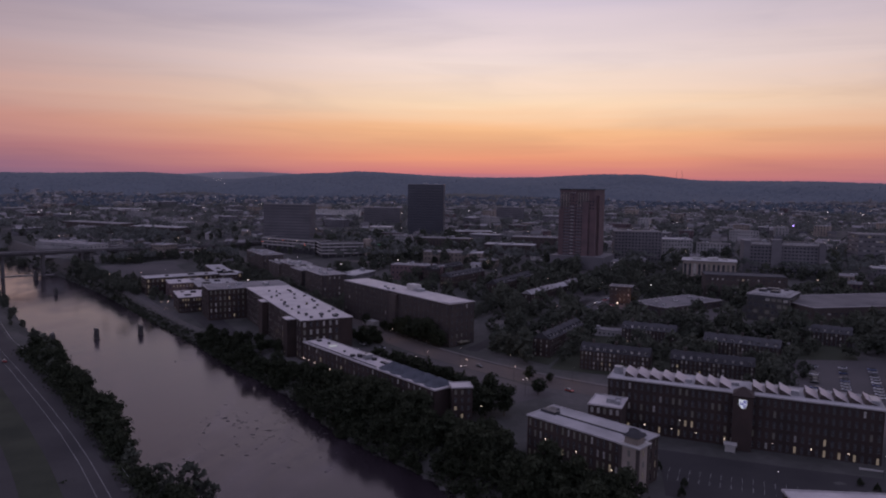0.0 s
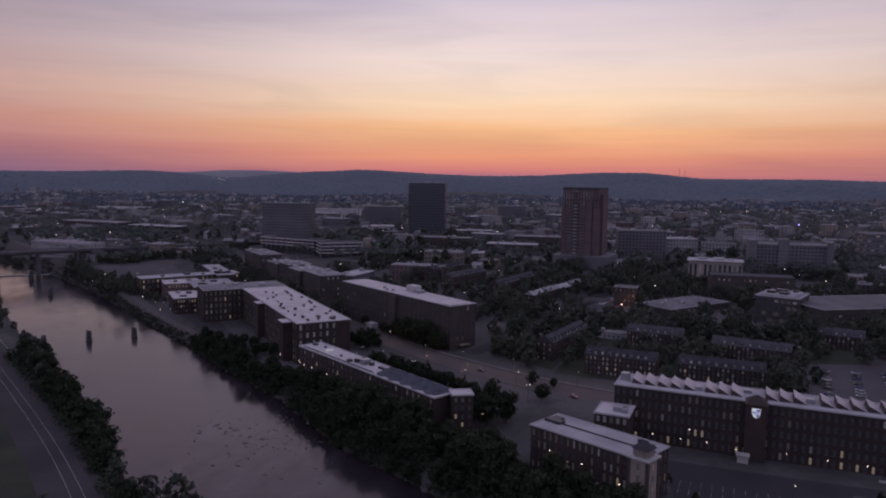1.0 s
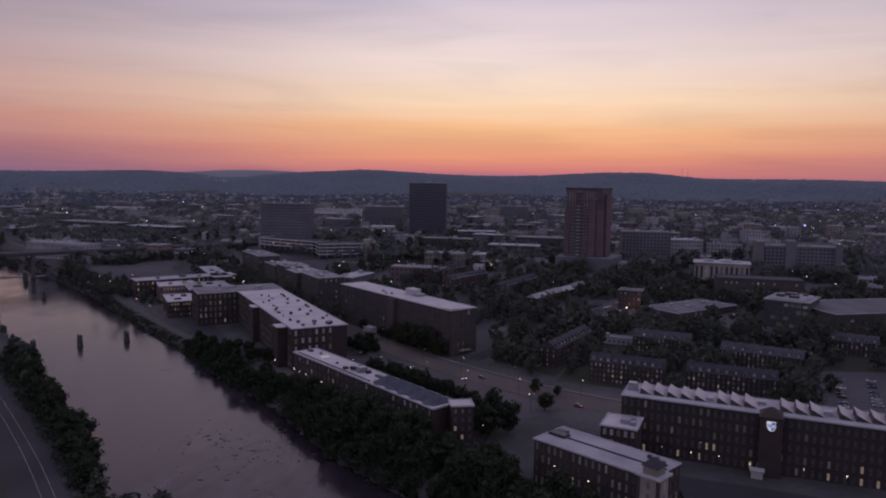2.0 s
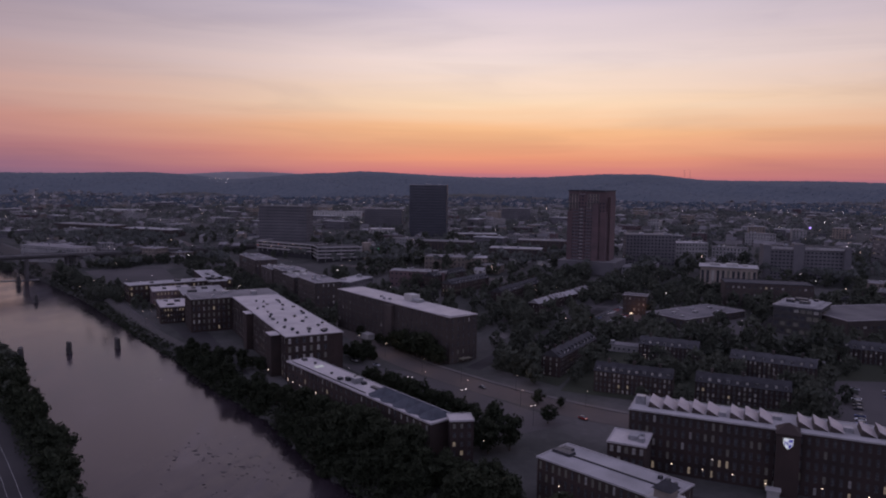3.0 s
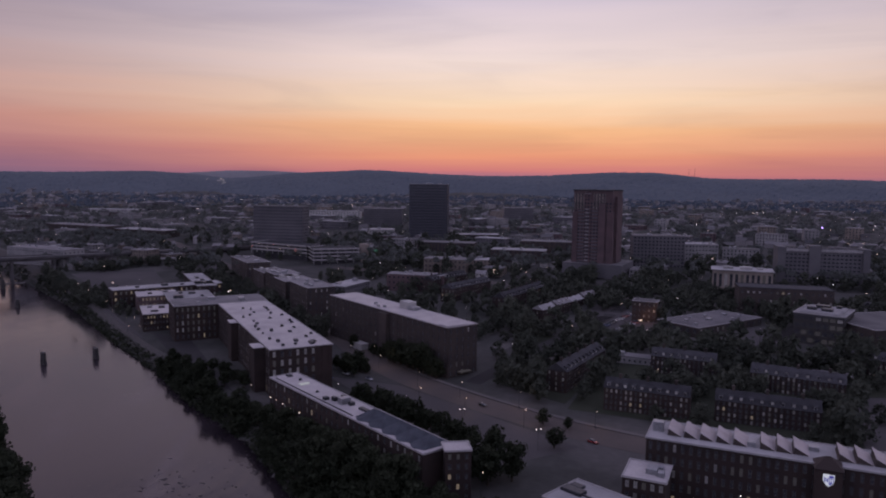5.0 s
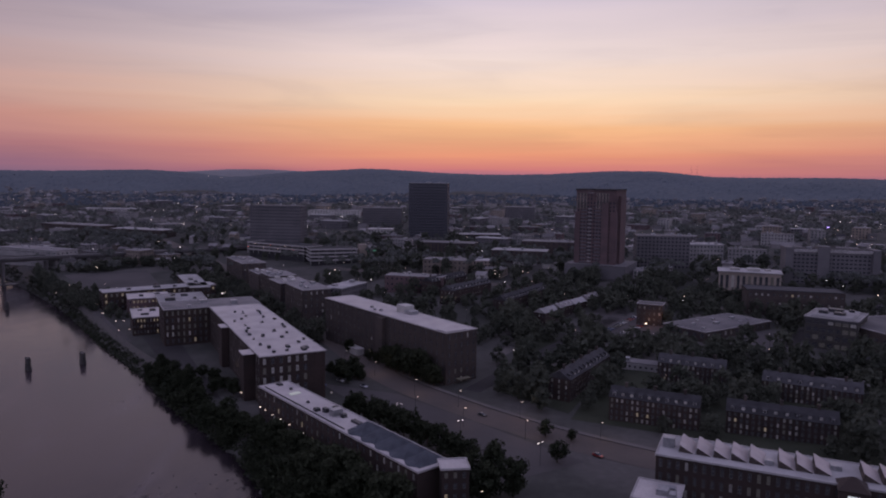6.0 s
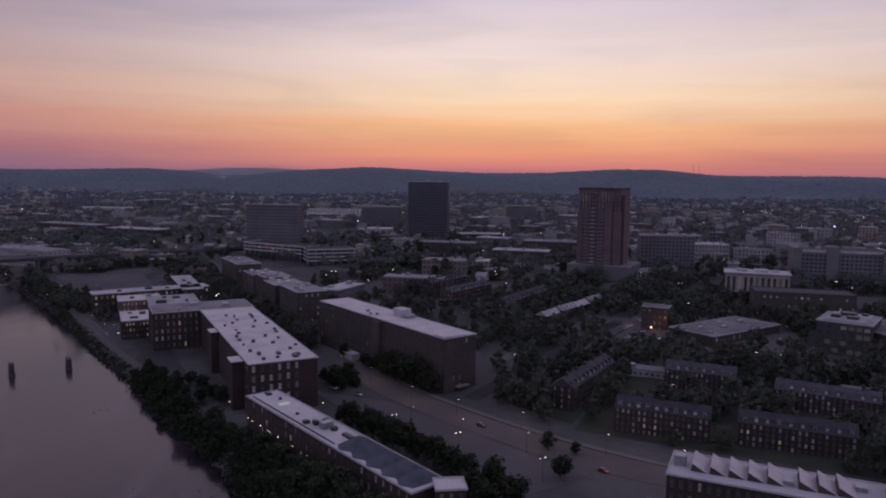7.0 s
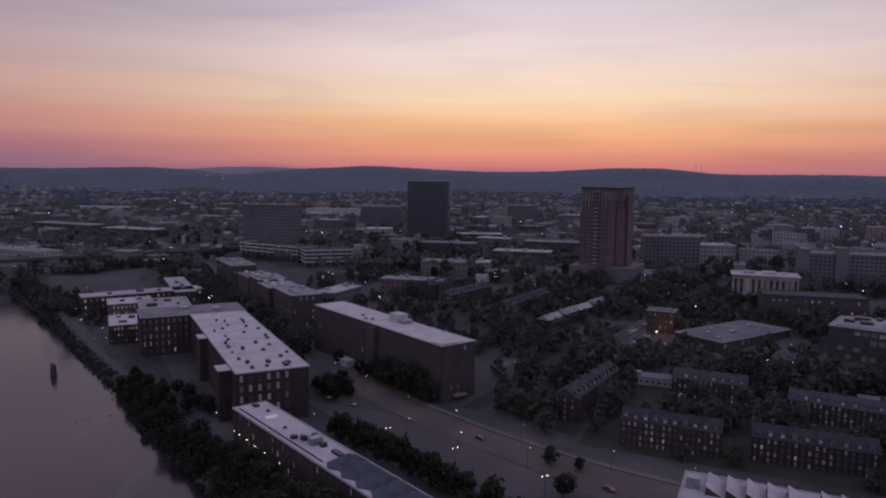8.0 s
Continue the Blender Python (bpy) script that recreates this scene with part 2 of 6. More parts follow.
rough.inputs["From Min"].default_value, rough.inputs["From Max"].default_value = 0.35, 0.7
rough.inputs["To Min"].default_value, rough.inputs["To Max"].default_value = 0.09, 0.20
l.new(w3.outputs["Fac"], rough.inputs["Value"])
l.new(rough.outputs[0], b.inputs["Roughness"])
# broken water over the shoals
shoal = n.new("ShaderNodeVectorMath")
shoal.operation = "DISTANCE"
shoal.inputs[1].default_value = (-72, 305, 0)
l.new(tc.outputs["Object"], shoal.inputs[0])
chop = n.new("ShaderNodeMapRange")
chop.interpolation_type = "SMOOTHSTEP"
chop.inputs["From Min"].default_value, chop.inputs["From Max"].default_value = 75, 20
chop.inputs["To Min"].default_value, chop.inputs["To Max"].default_value = 0.16, 0.85
l.new(shoal.outputs["Value"], chop.inputs["Value"])
l.new(chop.outputs[0], bp1.inputs["Strength"])
l.new(w1.outputs["Fac"], bp1.inputs["Height"])
l.new(w2.outputs["Fac"], bp2.inputs["Height"])
l.new(bp1.outputs[0], bp2.inputs["Normal"])
l.new(bp2.outputs[0], b.inputs["Normal"])

# ---- mesh building ----


class Geo:
    """Collects vertices and faces of one mesh; faces carry a material slot."""

    def __init__(self):
        self.v, self.f, self.s = [], [], []

    def add(self, verts, faces, slot=0):
        k = len(self.v)
        self.v += [tuple(p) for p in verts]
        self.f += [tuple(k + i for i in f) for f in faces]
        self.s += [slot] * len(faces)
        return self

    def box(self, x0, x1, y0, y1, z0, z1, slot=0):
        return self.add([(x0, y0, z0), (x1, y0, z0), (x1, y1, z0), (x0, y1, z0), (x0, y0, z1), (x1, y0, z1), (x1, y1, z1), (x0, y1, z1)],
                        [(0, 3, 2, 1), (4, 5, 6, 7), (0, 1, 5, 4), (1, 2, 6, 5), (2, 3, 7, 6), (3, 0, 4, 7)], slot)

    def slab(self, x0, x1, y0, y1, z0, z1, e, slot=0):
        """A box whose top edge is chamfered by e."""
        lo = [(x0, y0, z0), (x1, y0, z0), (x1, y1, z0), (x0, y1, z0)]
        mid = [(x, y, z1 - e) for x, y, _ in lo]
        top = [(x0 + e, y0 + e, z1), (x1 - e, y0 + e, z1), (x1 - e, y1 - e, z1), (x0 + e, y1 - e, z1)]
        fs = [(3, 2, 1, 0), (8, 9, 10, 11)]
        for i in range(4):
            j = (i + 1) % 4
            fs += [(i, j, 4 + j, 4 + i), (4 + i, 4 + j, 8 + j, 8 + i)]
        return self.add(lo + mid + top, fs, slot)

    def gable(self, x0, x1, y0, y1, z0, h, hip=0.0, slot=0):
        """A roof with its ridge along x."""
        ym = (y0 + y1) / 2
        return self.add([(x0, y0, z0), (x1, y0, z0), (x1, y1, z0), (x0, y1, z0), (x0 + hip, ym, z0 + h), (x1 - hip, ym, z0 + h)],
                        [(0, 1, 5, 4), (2, 3, 4, 5), (1, 2, 5), (3, 0, 4), (3, 2, 1, 0)], slot)

    def tube(self, x, y, z0, z1, r0, r1, n=8, slot=0):
        ring = [(math.cos(2 * math.pi * i / n), math.sin(2 * math.pi * i / n)) for i in range(n)]
        vs = [(x + r0 * c, y + r0 * s, z0) for c, s in ring] + [(x + r1 * c, y + r1 * s, z1) for c, s in ring]
        fs = [(i, (i + 1) % n, n + (i + 1) % n, n + i) for i in range(n)] + [tuple(range(n - 1, -1, -1)), tuple(range(n, 2 * n))]
        return self.add(vs, fs, slot)

    def limb(self, p, q, r0, r1, n=5, slot=0):
        p, q = Vector(p), Vector(q)
        rot = (q - p).to_track_quat("Z", "Y")
        vs = []
        for c, r in ((p, r0), (q, r1)):
            vs += [tuple(c + rot @ Vector((r * math.cos(2 * math.pi * i / n), r * math.sin(2 * math.pi * i / n), 0))) for i in range(n)]
        return self.add(vs, [(i, (i + 1) % n, n + (i + 1) % n, n + i) for i in range(n)] + [tuple(range(n, 2 * n))], slot)

    def mesh(self, name, *mats):
        me = bpy.data.meshes.new(name)
        me.from_pydata(self.v, [], self.f)
        for m in mats:
            me.materials.append(m)
        if len(mats) > 1:
            me.polygons.foreach_set("material_index", self.s)
        me.update()
        return me


def thing(name, x, y, z, turn=0, label="", category="", group="", kind=""):
    ob = new(name)
    ob.matrix_basis = pose(x, y, z, 0, 0, turn)
    return tagged(ob, label, category, group, kind)


def part(name, geo, mats, parent, label="", at=None):
    me = geo if isinstance(geo, bpy.types.Mesh) else geo.mesh(name, *(mats if isinstance(mats, (list, tuple)) else [mats]))
    ob = new(name, me)
    ob.parent = parent
    if at is not None:
        ob.matrix_basis = at
    return tagged(ob, label)


def soft(u):
    u = np.clip(u, 0, 1)
    return u * u * (3 - 2 * u)


# ---- the lie of the land ----
RIVER = np.array([(240, -260), (170, -120), (90, 40), (24, 153), (-40, 241), (-80, 285), (-119, 348), (-166, 404), (-206, 460), (-260, 526),
                  (-368, 666), (-481, 793), (-578, 904), (-731, 1066), (-1100, 1450), (-2000, 2300)], float)
HALF = 41.0


def river_side(x, y):
    """Distance to the river's middle line and the side of it (positive: the town's bank)."""
    x, y = np.asarray(x, float), np.asarray(y, float)
    best, sign = np.full(x.shape, 1e9), np.ones(x.shape)
    for (ax, ay), (bx, by) in zip(RIVER[:-1], RIVER[1:]):
        dx, dy = bx - ax, by - ay
        t = np.clip(((x - ax) * dx + (y - ay) * dy) / (dx * dx + dy * dy), 0, 1)
        px, py = x - ax - t * dx, y - ay - t * dy
        d = np.hypot(px, py)
        s = np.where(dx * py - dy * px < 0, 1.0, -1.0)
        sign = np.where(d < best, s, sign)
        best = np.minimum(best, d)
    return best, sign


def land(x, y):
    """Height of the dry land, without the river's channel."""
    x, y = np.asarray(x, float), np.asarray(y, float)
    u = (x + 91) * 0.78 + (y - 370) * 0.62
    town = 8 + 0.042 * np.clip(u - 110, 0, 210) + 0.020 * np.maximum(0, u - 320) + 0.030 * np.maximum(0, y - 600)
    town = np.where(town > 34, 34 + 14 * np.tanh((town - 34) / 26), town)
    dist = np.hypot(x, y)
    wave = 6 * np.sin(x * 0.0043 + 1.0) * np.sin(y * 0.0031) + 3 * np.sin(x * 0.011 + y * 0.007)
    return town + soft((dist - 1500) / 1500) * (wave + 14) + soft((dist - 2500) / 1500) * 30


def ground_at(x, y):
    d, s = river_side(x, y)
    h = land(x, y)
    e = soft((d - HALF + 3) / 16.0)
    return np.where(d < HALF + 13, -3 + (h + 3) * e, h)


def gz(x, y):
    return float(ground_at(np.array([x]), np.array([y]))[0])


def spread(lo, hi, step, far, grow=1.22):
    mid = list(np.arange(lo, hi + 0.1, step))
    a, s = [], step
    p = hi
    while p < far:
        s *= grow
        p += s
        a.append(p)
    return mid, a


def sheet(name, xs, ys, fn, material):
    """A grid of ground heights as one mesh."""
    xs, ys = np.array(xs), np.array(ys)
    X, Y = np.meshgrid(xs, ys)
    Z = fn(X, Y)
    v = np.stack([X, Y, Z], -1).reshape(-1, 3)
    nx, ny = len(xs), len(ys)
    i = np.arange(nx - 1)[None, :] + nx * np.arange(ny - 1)[:, None]
    f = np.stack([i, i + 1, i + 1 + nx, i + nx], -1).reshape(-1, 4)
    me = bpy.data.meshes.new(name)
    me.from_pydata(v.tolist(), [], f.tolist())
    me.polygons.foreach_set("use_smooth", [True] * len(me.polygons))
    me.materials.append(material)
    return new(name, me)


mx, fx = spread(-620, 520, 8, 4300)
_, fneg = spread(-520, 620, 8, 4300)
my, fy = spread(-260, 1000, 8, 4600, 1.06)
ground = sheet("ground", [-q for q in fneg[::-1]] + mx + fx, [-4000, -2000, -900, -450] + my + fy, ground_at, SOIL)
tagged(ground, "dark dusky town ground rising to wooded hills", "ground", kind="structure")


def strip(name, line, half, material, lift, label, category, step=8.0, kind="structure", thick=0.0):
    """A ribbon laid on the land along a line of points."""
    pts = [Vector((*p, 0)) for p in line]
    dense = []
    for j, (p, q) in enumerate(zip(pts[:-1], pts[1:])):
        k = max(1, int((q - p).length / step))
        a, b = (q - pts[max(j - 1, 0)]) / 2, (pts[min(j + 2, len(pts) - 1)] - p) / 2
        for i in range(k):
            t = i / k
            dense.append(p * (2 * t ** 3 - 3 * t ** 2 + 1) + a * (t ** 3 - 2 * t ** 2 + t) + q * (3 * t ** 2 - 2 * t ** 3) + b * (t ** 3 - t ** 2))
    dense.append(pts[-1])
    v, f = [], []
    for i, p in enumerate(dense):
        d = (dense[min(i + 1, len(dense) - 1)] - dense[max(i - 1, 0)]).normalized()
        nrm = Vector((-d.y, d.x, 0))
        for k in (-1, -0.5, 0, 0.5, 1):
            q = p + nrm * half * k
            v.append((q.x, q.y, gz(q.x, q.y) + lift))
    for i in range(len(dense) - 1):
        for k in range(4):
            a = i * 5 + k
            f.append((a, a + 1, a + 6, a + 5))
    me = bpy.data.meshes.new(name)
    me.from_pydata(v, [], f)
    me.materials.append(material)
    ob = new(name, me)
    if thick:
        so = ob.modifiers.new("thick", "SOLIDIFY")
        so.thickness, so.offset = thick, -1
    return tagged(ob, label, category, kind=kind)


def patch(name, corners, material, lift, label, category, n=10):
    """A four-cornered piece of paving laid on the land."""
    a, b, c, d = (Vector((*p, 0)) for p in corners)
    v, f = [], []
    for i in range(n + 1):
        for j in range(n + 1):
            p = a.lerp(b, i / n).lerp(d.lerp(c, i / n), j / n)
            v.append((p.x, p.y, gz(p.x, p.y) + lift))
    for i in range(n):
        for j in range(n):
            k = i * (n + 1) + j
            f.append((k, k + n + 1, k + n + 2, k + 1))
    me = bpy.data.meshes.new(name)
    me.from_pydata(v, [], f)
    me.materials.append(material)
    return tagged(new(name, me), label, category, kind="structure")


# river surface: one sheet, hidden under the land but for the channel
wv, wf = [], []
for i, p in enumerate(RIVER):
    d = RIVER[min(i + 1, len(RIVER) - 1)] - RIVER[max(i - 1, 0)]
    d = d / np.hypot(*d)
    for k in (-1, 1):
        wv.append((p[0] - d[1] * k * 56, p[1] + d[0] * k * 56, 0.0))
for i in range(len(RIVER) - 1):
    wf.append((2 * i, 2 * i + 2, 2 * i + 3, 2 * i + 1))
wm = bpy.data.meshes.new("water")
wm.from_pydata(wv, [], wf)
wm.materials.append(WATER)
tagged(new("water", wm), "calm river reflecting the lilac dawn sky", "river", kind="structure")


# ---- distant hills: plain backdrop beyond the town ----


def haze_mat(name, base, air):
    """Far woodland; the haze of the air before it is added as surface emission."""
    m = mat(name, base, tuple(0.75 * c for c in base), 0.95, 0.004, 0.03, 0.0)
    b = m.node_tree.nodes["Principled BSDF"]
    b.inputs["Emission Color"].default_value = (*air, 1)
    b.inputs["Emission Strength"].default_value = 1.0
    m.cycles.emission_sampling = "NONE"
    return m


CREST_AZ = [-0.72, -0.50, -0.40, -0.345, -0.305, -0.275, -0.22, -0.114, -0.02, 0.05, 0.13, 0.21, 0.27, 0.345, 0.40, 0.48, 0.54, 0.72]
CREST_H = [126, 132, 144, 134, 112, 116, 142, 166, 148, 140, 146, 166, 168, 139, 140, 142, 136, 132]


def hill_height(x, y, crest_az, crest_h, near, far):
    az, d = np.arctan2(x, y), np.hypot(x, y)
    t = soft((d - near) / (far - near))
    swell = 6 * np.sin(x * 0.006 + y * 0.004) * (1 - t) * t * 4
    return 34 + (np.interp(az, crest_az, crest_h) - 34) * t + swell


def hills(name, crest_az, crest_h, near, far, rough, material, label):
    azs, ds = np.linspace(crest_az[0], crest_az[-1], 460), np.linspace(near, far, 30)
    A, D = np.meshgrid(azs, ds)
    X, Y = D * np.sin(A), D * np.cos(A)
    q = np.random.RandomState(4)
    k = np.ones(9) / 9
    Z = hill_height(X, Y, crest_az, crest_h, near, far)
    Z = np.stack([np.convolve(np.pad(r, 4, mode="edge"), k, "valid") for r in Z]) + q.uniform(-rough, rough, X.shape)
    n, m = len(azs), len(ds)
    i = np.arange(n - 1)[None, :] + n * np.arange(m - 1)[:, None]
    f = np.stack([i, i + 1, i + 1 + n, i + n], -1).reshape(-1, 4)
    me = bpy.data.meshes.new(name)
    me.from_pydata(np.stack([X, Y, Z], -1).reshape(-1, 3).tolist(), [], f.tolist())
    me.materials.append(material)
    return tagged(new(name, me), label, "hills", kind="structure")


WOODS_HAZE_GLOW = haze_mat("misty_woodland", (0.034, 0.041, 0.050), (0.0115, 0.0145, 0.0290))
hills("backdrop_hills", CREST_AZ, CREST_H, 1950, 3950, 2.2, WOODS_HAZE_GLOW, "blue-grey wooded hills along the skyline")
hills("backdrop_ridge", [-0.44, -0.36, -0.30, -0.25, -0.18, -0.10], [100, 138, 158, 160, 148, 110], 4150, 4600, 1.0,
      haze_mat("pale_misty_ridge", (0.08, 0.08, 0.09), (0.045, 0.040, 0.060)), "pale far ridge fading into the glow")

# ---- roads and paving ----
HIGHWAY = [(-560, 800), (-440, 640), (-293, 450), (-225, 370), (-155, 285), (-108, 222), (-40, 125), (40, -10)]
strip("road_highway", HIGHWAY, 11.0, ASPHALT, 0.10, "grey asphalt highway along the river bank", "road")
strip("road_highway_west", [(p[0] - 27, p[1] - 21) for p in HIGHWAY], 11.0, ASPHALT, 0.10, "second carriageway of the asphalt highway", "road")
strip("grass_median", [(p[0] - 13.7, p[1] - 10.7) for p in HIGHWAY], 6.5, GRASS, 0.05, "dark green grass median between the carriageways", "grass")
for off in (-1.9, 1.9):
    strip("road_marking", [(p[0] + off * 0.8, p[1] + off * 0.6) for p in HIGHWAY[2:7]], 0.07, PAINT, 0.13, "thin white lane line on the highway", "road marking")
rail = Geo()
for (ax, ay), (bx, by) in zip(HIGHWAY[1:-1], HIGHWAY[2:]):
    ln = math.hypot(bx - ax, by - ay)
    ox, oy = -(by - ay) / ln * 12.6, (bx - ax) / ln * 12.6
    k = int(ln / 4)
    spots = [(ax + (bx - ax) * i / k + ox, ay + (by - ay) * i / k + oy) for i in range(k + 1)]
    spots = [(px, py, gz(px, py)) for px, py in spots]
    for p, q in zip(spots[:-1], spots[1:]):
        rail.box(p[0] - 0.07, p[0] + 0.07, p[1] - 0.07, p[1] + 0.07, p[2] - 0.1, p[2] + 0.7)
        rail.limb((p[0], p[1], p[2] + 0.6), (q[0], q[1], q[2] + 0.6), 0.11, 0.11, 4)
tagged(new("guard_rail", rail.mesh("guard_rail", METAL)), "grey steel guard rail along the highway", "guard rail", kind="structure")
STREET = [(-420, 1100), (-300, 930), (-237, 834), (-183, 745), (-117, 630), (-78, 562), (-47, 500), (-22, 456), (10, 418), (40, 388), (66, 367), (95, 348), (150, 318), (215, 284)]
strip("road_mill_street", STREET, 8.5, STREETTOP, 0.10, "worn asphalt street lit by warm lamps", "road")
strip("pavement_street_east", [(p[0] + 7.9, p[1] + 6.5) for p in STREET[4:]], 1.4, PAVING, 0.22, "pale concrete pavement with a kerb", "pavement", thick=0.16)
patch("parking_lot_street", [(-62, 452), (-20, 436), (60, 352), (24, 330)], LOT, 0.05, "wide grey asphalt parking lot beside the street", "parking lot", 14)
patch("grass_rowhouses", [(62, 398), (208, 326), (262, 452), (100, 490)], GRASS, 0.05, "dark lawns around the brick row houses", "grass", 16)
patch("grass_hillside", [(30, 440), (62, 405), (108, 496), (62, 560)], GRASS, 0.04, "dark lawn under the town trees", "grass", 14)
patch("parking_lot_mill", [(78, 236), (88, 279), (176, 246), (160, 205)], ASPHALT, 0.05, "asphalt parking lot in front of the saw-tooth mill", "parking lot")
patch("mill_yard", [(-203, 556), (-168, 534), (-104, 420), (-146, 462)], ASPHALT, 0.05, "dark asphalt yard between the mill and the river", "yard", 14)
patch("parking_lot_riverside", [(-392, 800), (-300, 692), (-258, 728), (-322, 838)], LOT, 0.10, "large empty grey paved lot by the river", "parking lot")
patch("parking_lot_side", [(58, 486), (66, 480), (78, 500), (70, 508)], PAVING, 0.10, "small pale paved yard between trees", "parking lot")
patch("parking_lot_yard", [(32, 512), (40, 506), (50, 522), (42, 528)], PAVING, 0.10, "small pale paved yard between trees", "parking lot")
patch("parking_lot_town", [(84, 556), (128, 514), (165, 585), (126, 640)], LOT, 0.10, "asphalt car park among trees", "parking lot")
patch("parking_lot_office", [(190, 496), (216, 488), (226, 552), (204, 556)], LOT, 0.10, "dim asphalt forecourt of the flat-roofed hall", "parking lot")
strip("road_town_cross", [(18, 440), (70, 520), (120, 590), (185, 690), (260, 800)], 5.0, ASPHALT, 0.10, "town street climbing from the mills", "road")
strip("road_town_side", [(95, 430), (170, 470), (250, 560), (340, 640)], 5.0, ASPHALT, 0.10, "side street between brick row houses", "road")
strip("road_avenue", [(-120, 830), (0, 760), (110, 690), (230, 620), (380, 540)], 6.0, STREETTOP, 0.10, "broad town avenue", "road")
strip("road_upper", [(180, 610), (250, 590), (300, 585), (420, 560)], 6.0, PAVING, 0.12, "pale concrete ramp road behind the hall", "road")
for bx, by in ((150, 140), (60, 210)):
    strip("road_town_lane", [(-60 + bx, 720 + by), (40 + bx, 880 + by), (120 + bx, 1010 + by), (260 + bx, 1240 + by)], 5.0, STREETTOP, 0.10, "straight town street running uphill", "road")
strip("riverbank_wall", [(-172, 492), (-228, 561), (-334, 702), (-447, 829), (-544, 940), (-640, 1040)], 5.0, DARKSTONE, 0.25, "dark stone embankment along the river", "embankment", step=5.0)
RIVERSIDE = [(-560, 950), (-479, 862), (-383, 750), (-330, 698), (-283, 645), (-238, 585), (-205, 540)]
strip("riverside_path", RIVERSIDE, 1.8, LOT, 0.10, "grey riverside path with lamps", "path")
patch("parking_lot_east", [(170, 340), (225, 325), (262, 400), (200, 408)], LOT, 0.10, "car park with rows of pale vans", "parking lot")
# bay lines of the mill lot
bays = Geo()
for row in (0.30, 0.62):
    for i in range(26):
        a = Vector((84, 262, 0)).lerp(Vector((168, 228, 0)), i / 25) + Vector((-0.15, -0.35, 0)) * 60 * (row - 0.3)
        d = Vector((-0.40, -0.92, 0)) * 4.6
        s = Vector((0.92, -0.40, 0)) * 0.055
        z = 8.085
        bays.add([(a + s).to_tuple()[:2] + (z,), (a + d + s).to_tuple()[:2] + (z,), (a + d - s).to_tuple()[:2] + (z,), (a - s).to_tuple()[:2] + (z,)], [(3, 2, 1, 0)])
tagged(new("parking_bay_lines", bays.mesh("parking_bay_lines", PAINT)), "white bay lines painted on asphalt", "road marking", kind="structure")
cross = Geo()
for i in range(9):
    a = Vector((14 + i * 1.25, 423 + i * 1.0, 0))
    d, s = Vector((0.62, -0.78, 0)) * 3.0, Vector((0.78, 0.62, 0)) * 0.3
    cross.add([tuple(q)[:2] + (8.16,) for q in (a + s, a - s, a - s + d, a + s + d)], [(0, 1, 2, 3)])
tagged(new("zebra_crossing", cross.mesh("zebra_crossing", PAINT)), "white zebra crossing bars on the street", "road marking", kind="structure")

# ---- building kit ----
WINDOWS = {}


def window_geo(w, h, bars, glazed):
    """One connected window: frame and glazing bars with reveals; the panes filled in (slot 1) or left open."""
    t, s = 0.09, 0.035
    xs = [-w / 2, -w / 2 + t]
    for i in range(1, bars):
        c = -w / 2 + w * i / bars
        xs += [c - s, c + s]
    xs += [w / 2 - t, w / 2]
    zs = [0, t, h / 2 - t / 2, h / 2 + t / 2, h - t, h]
    g, nx, nz = Geo(), len(xs), len(zs)
    vs = [(x, -0.10, z) for z in zs for x in xs] + [(x, -0.04, z) for z in zs for x in xs] + [(x, 0.0, z) for z in zs for x in xs]
    fr, gl = [], []
    idx = lambda i, j, k: k * nx * nz + j * nx + i
    for j in range(nz - 1):
        for i in range(nx - 1):
            q = [(i, j), (i + 1, j), (i + 1, j + 1), (i, j + 1)]
            if i % 2 and j % 2:
                for a, b2 in zip(q, q[1:] + q[:1]):
                    fr.append((idx(*a, 0), idx(*a, 1), idx(*b2, 1), idx(*b2, 0)))
                gl.append(tuple(idx(*a, 1) for a in q))
            else:
                fr.append(tuple(idx(*a, 0) for a in q))
    for i in range(nx - 1):
        fr += [(idx(i, 0, 0), idx(i, 0, 2), idx(i + 1, 0, 2), idx(i + 1, 0, 0)), (idx(i, nz - 1, 0), idx(i + 1, nz - 1, 0), idx(i + 1, nz - 1, 2), idx(i, nz - 1, 2))]
    for j in range(nz - 1):
        fr += [(idx(0, j, 0), idx(0, j + 1, 0), idx(0, j + 1, 2), idx(0, j, 2)), (idx(nx - 1, j, 0), idx(nx - 1, j, 2), idx(nx - 1, j + 1, 2), idx(nx - 1, j + 1, 0))]
    g.add(vs, fr)
    if glazed:
        g.f += gl
        g.s += [1] * len(gl)
    return g


def window_meshes(w, h, bars=2):
    """Open frame, panes, blind and ready-glazed windows; origin at the sill's middle, facing -y."""
    key = (round(w, 2), round(h, 2), bars)
    if key not in WINDOWS:
        lights = (GLASS, LIT, LIT_DIM, BLIND)
        p = [Geo().box(-w / 2 + 0.05, w / 2 - 0.05, -0.05, -0.01, 0.05, h - 0.05).mesh("pane", m) for m in lights]
        blind = Geo().box(-w / 2 + 0.05, w / 2 - 0.05, -0.05, -0.01, 0.05, h - 0.05).mesh("pane", BLIND)
        WINDOWS[key] = (window_geo(w, h, bars, False).mesh("window", FRAME), p, blind, [window_geo(w, h, bars, True).mesh("window", FRAME, m) for m in lights])
    return WINDOWS[key]


rng = random.Random(7)


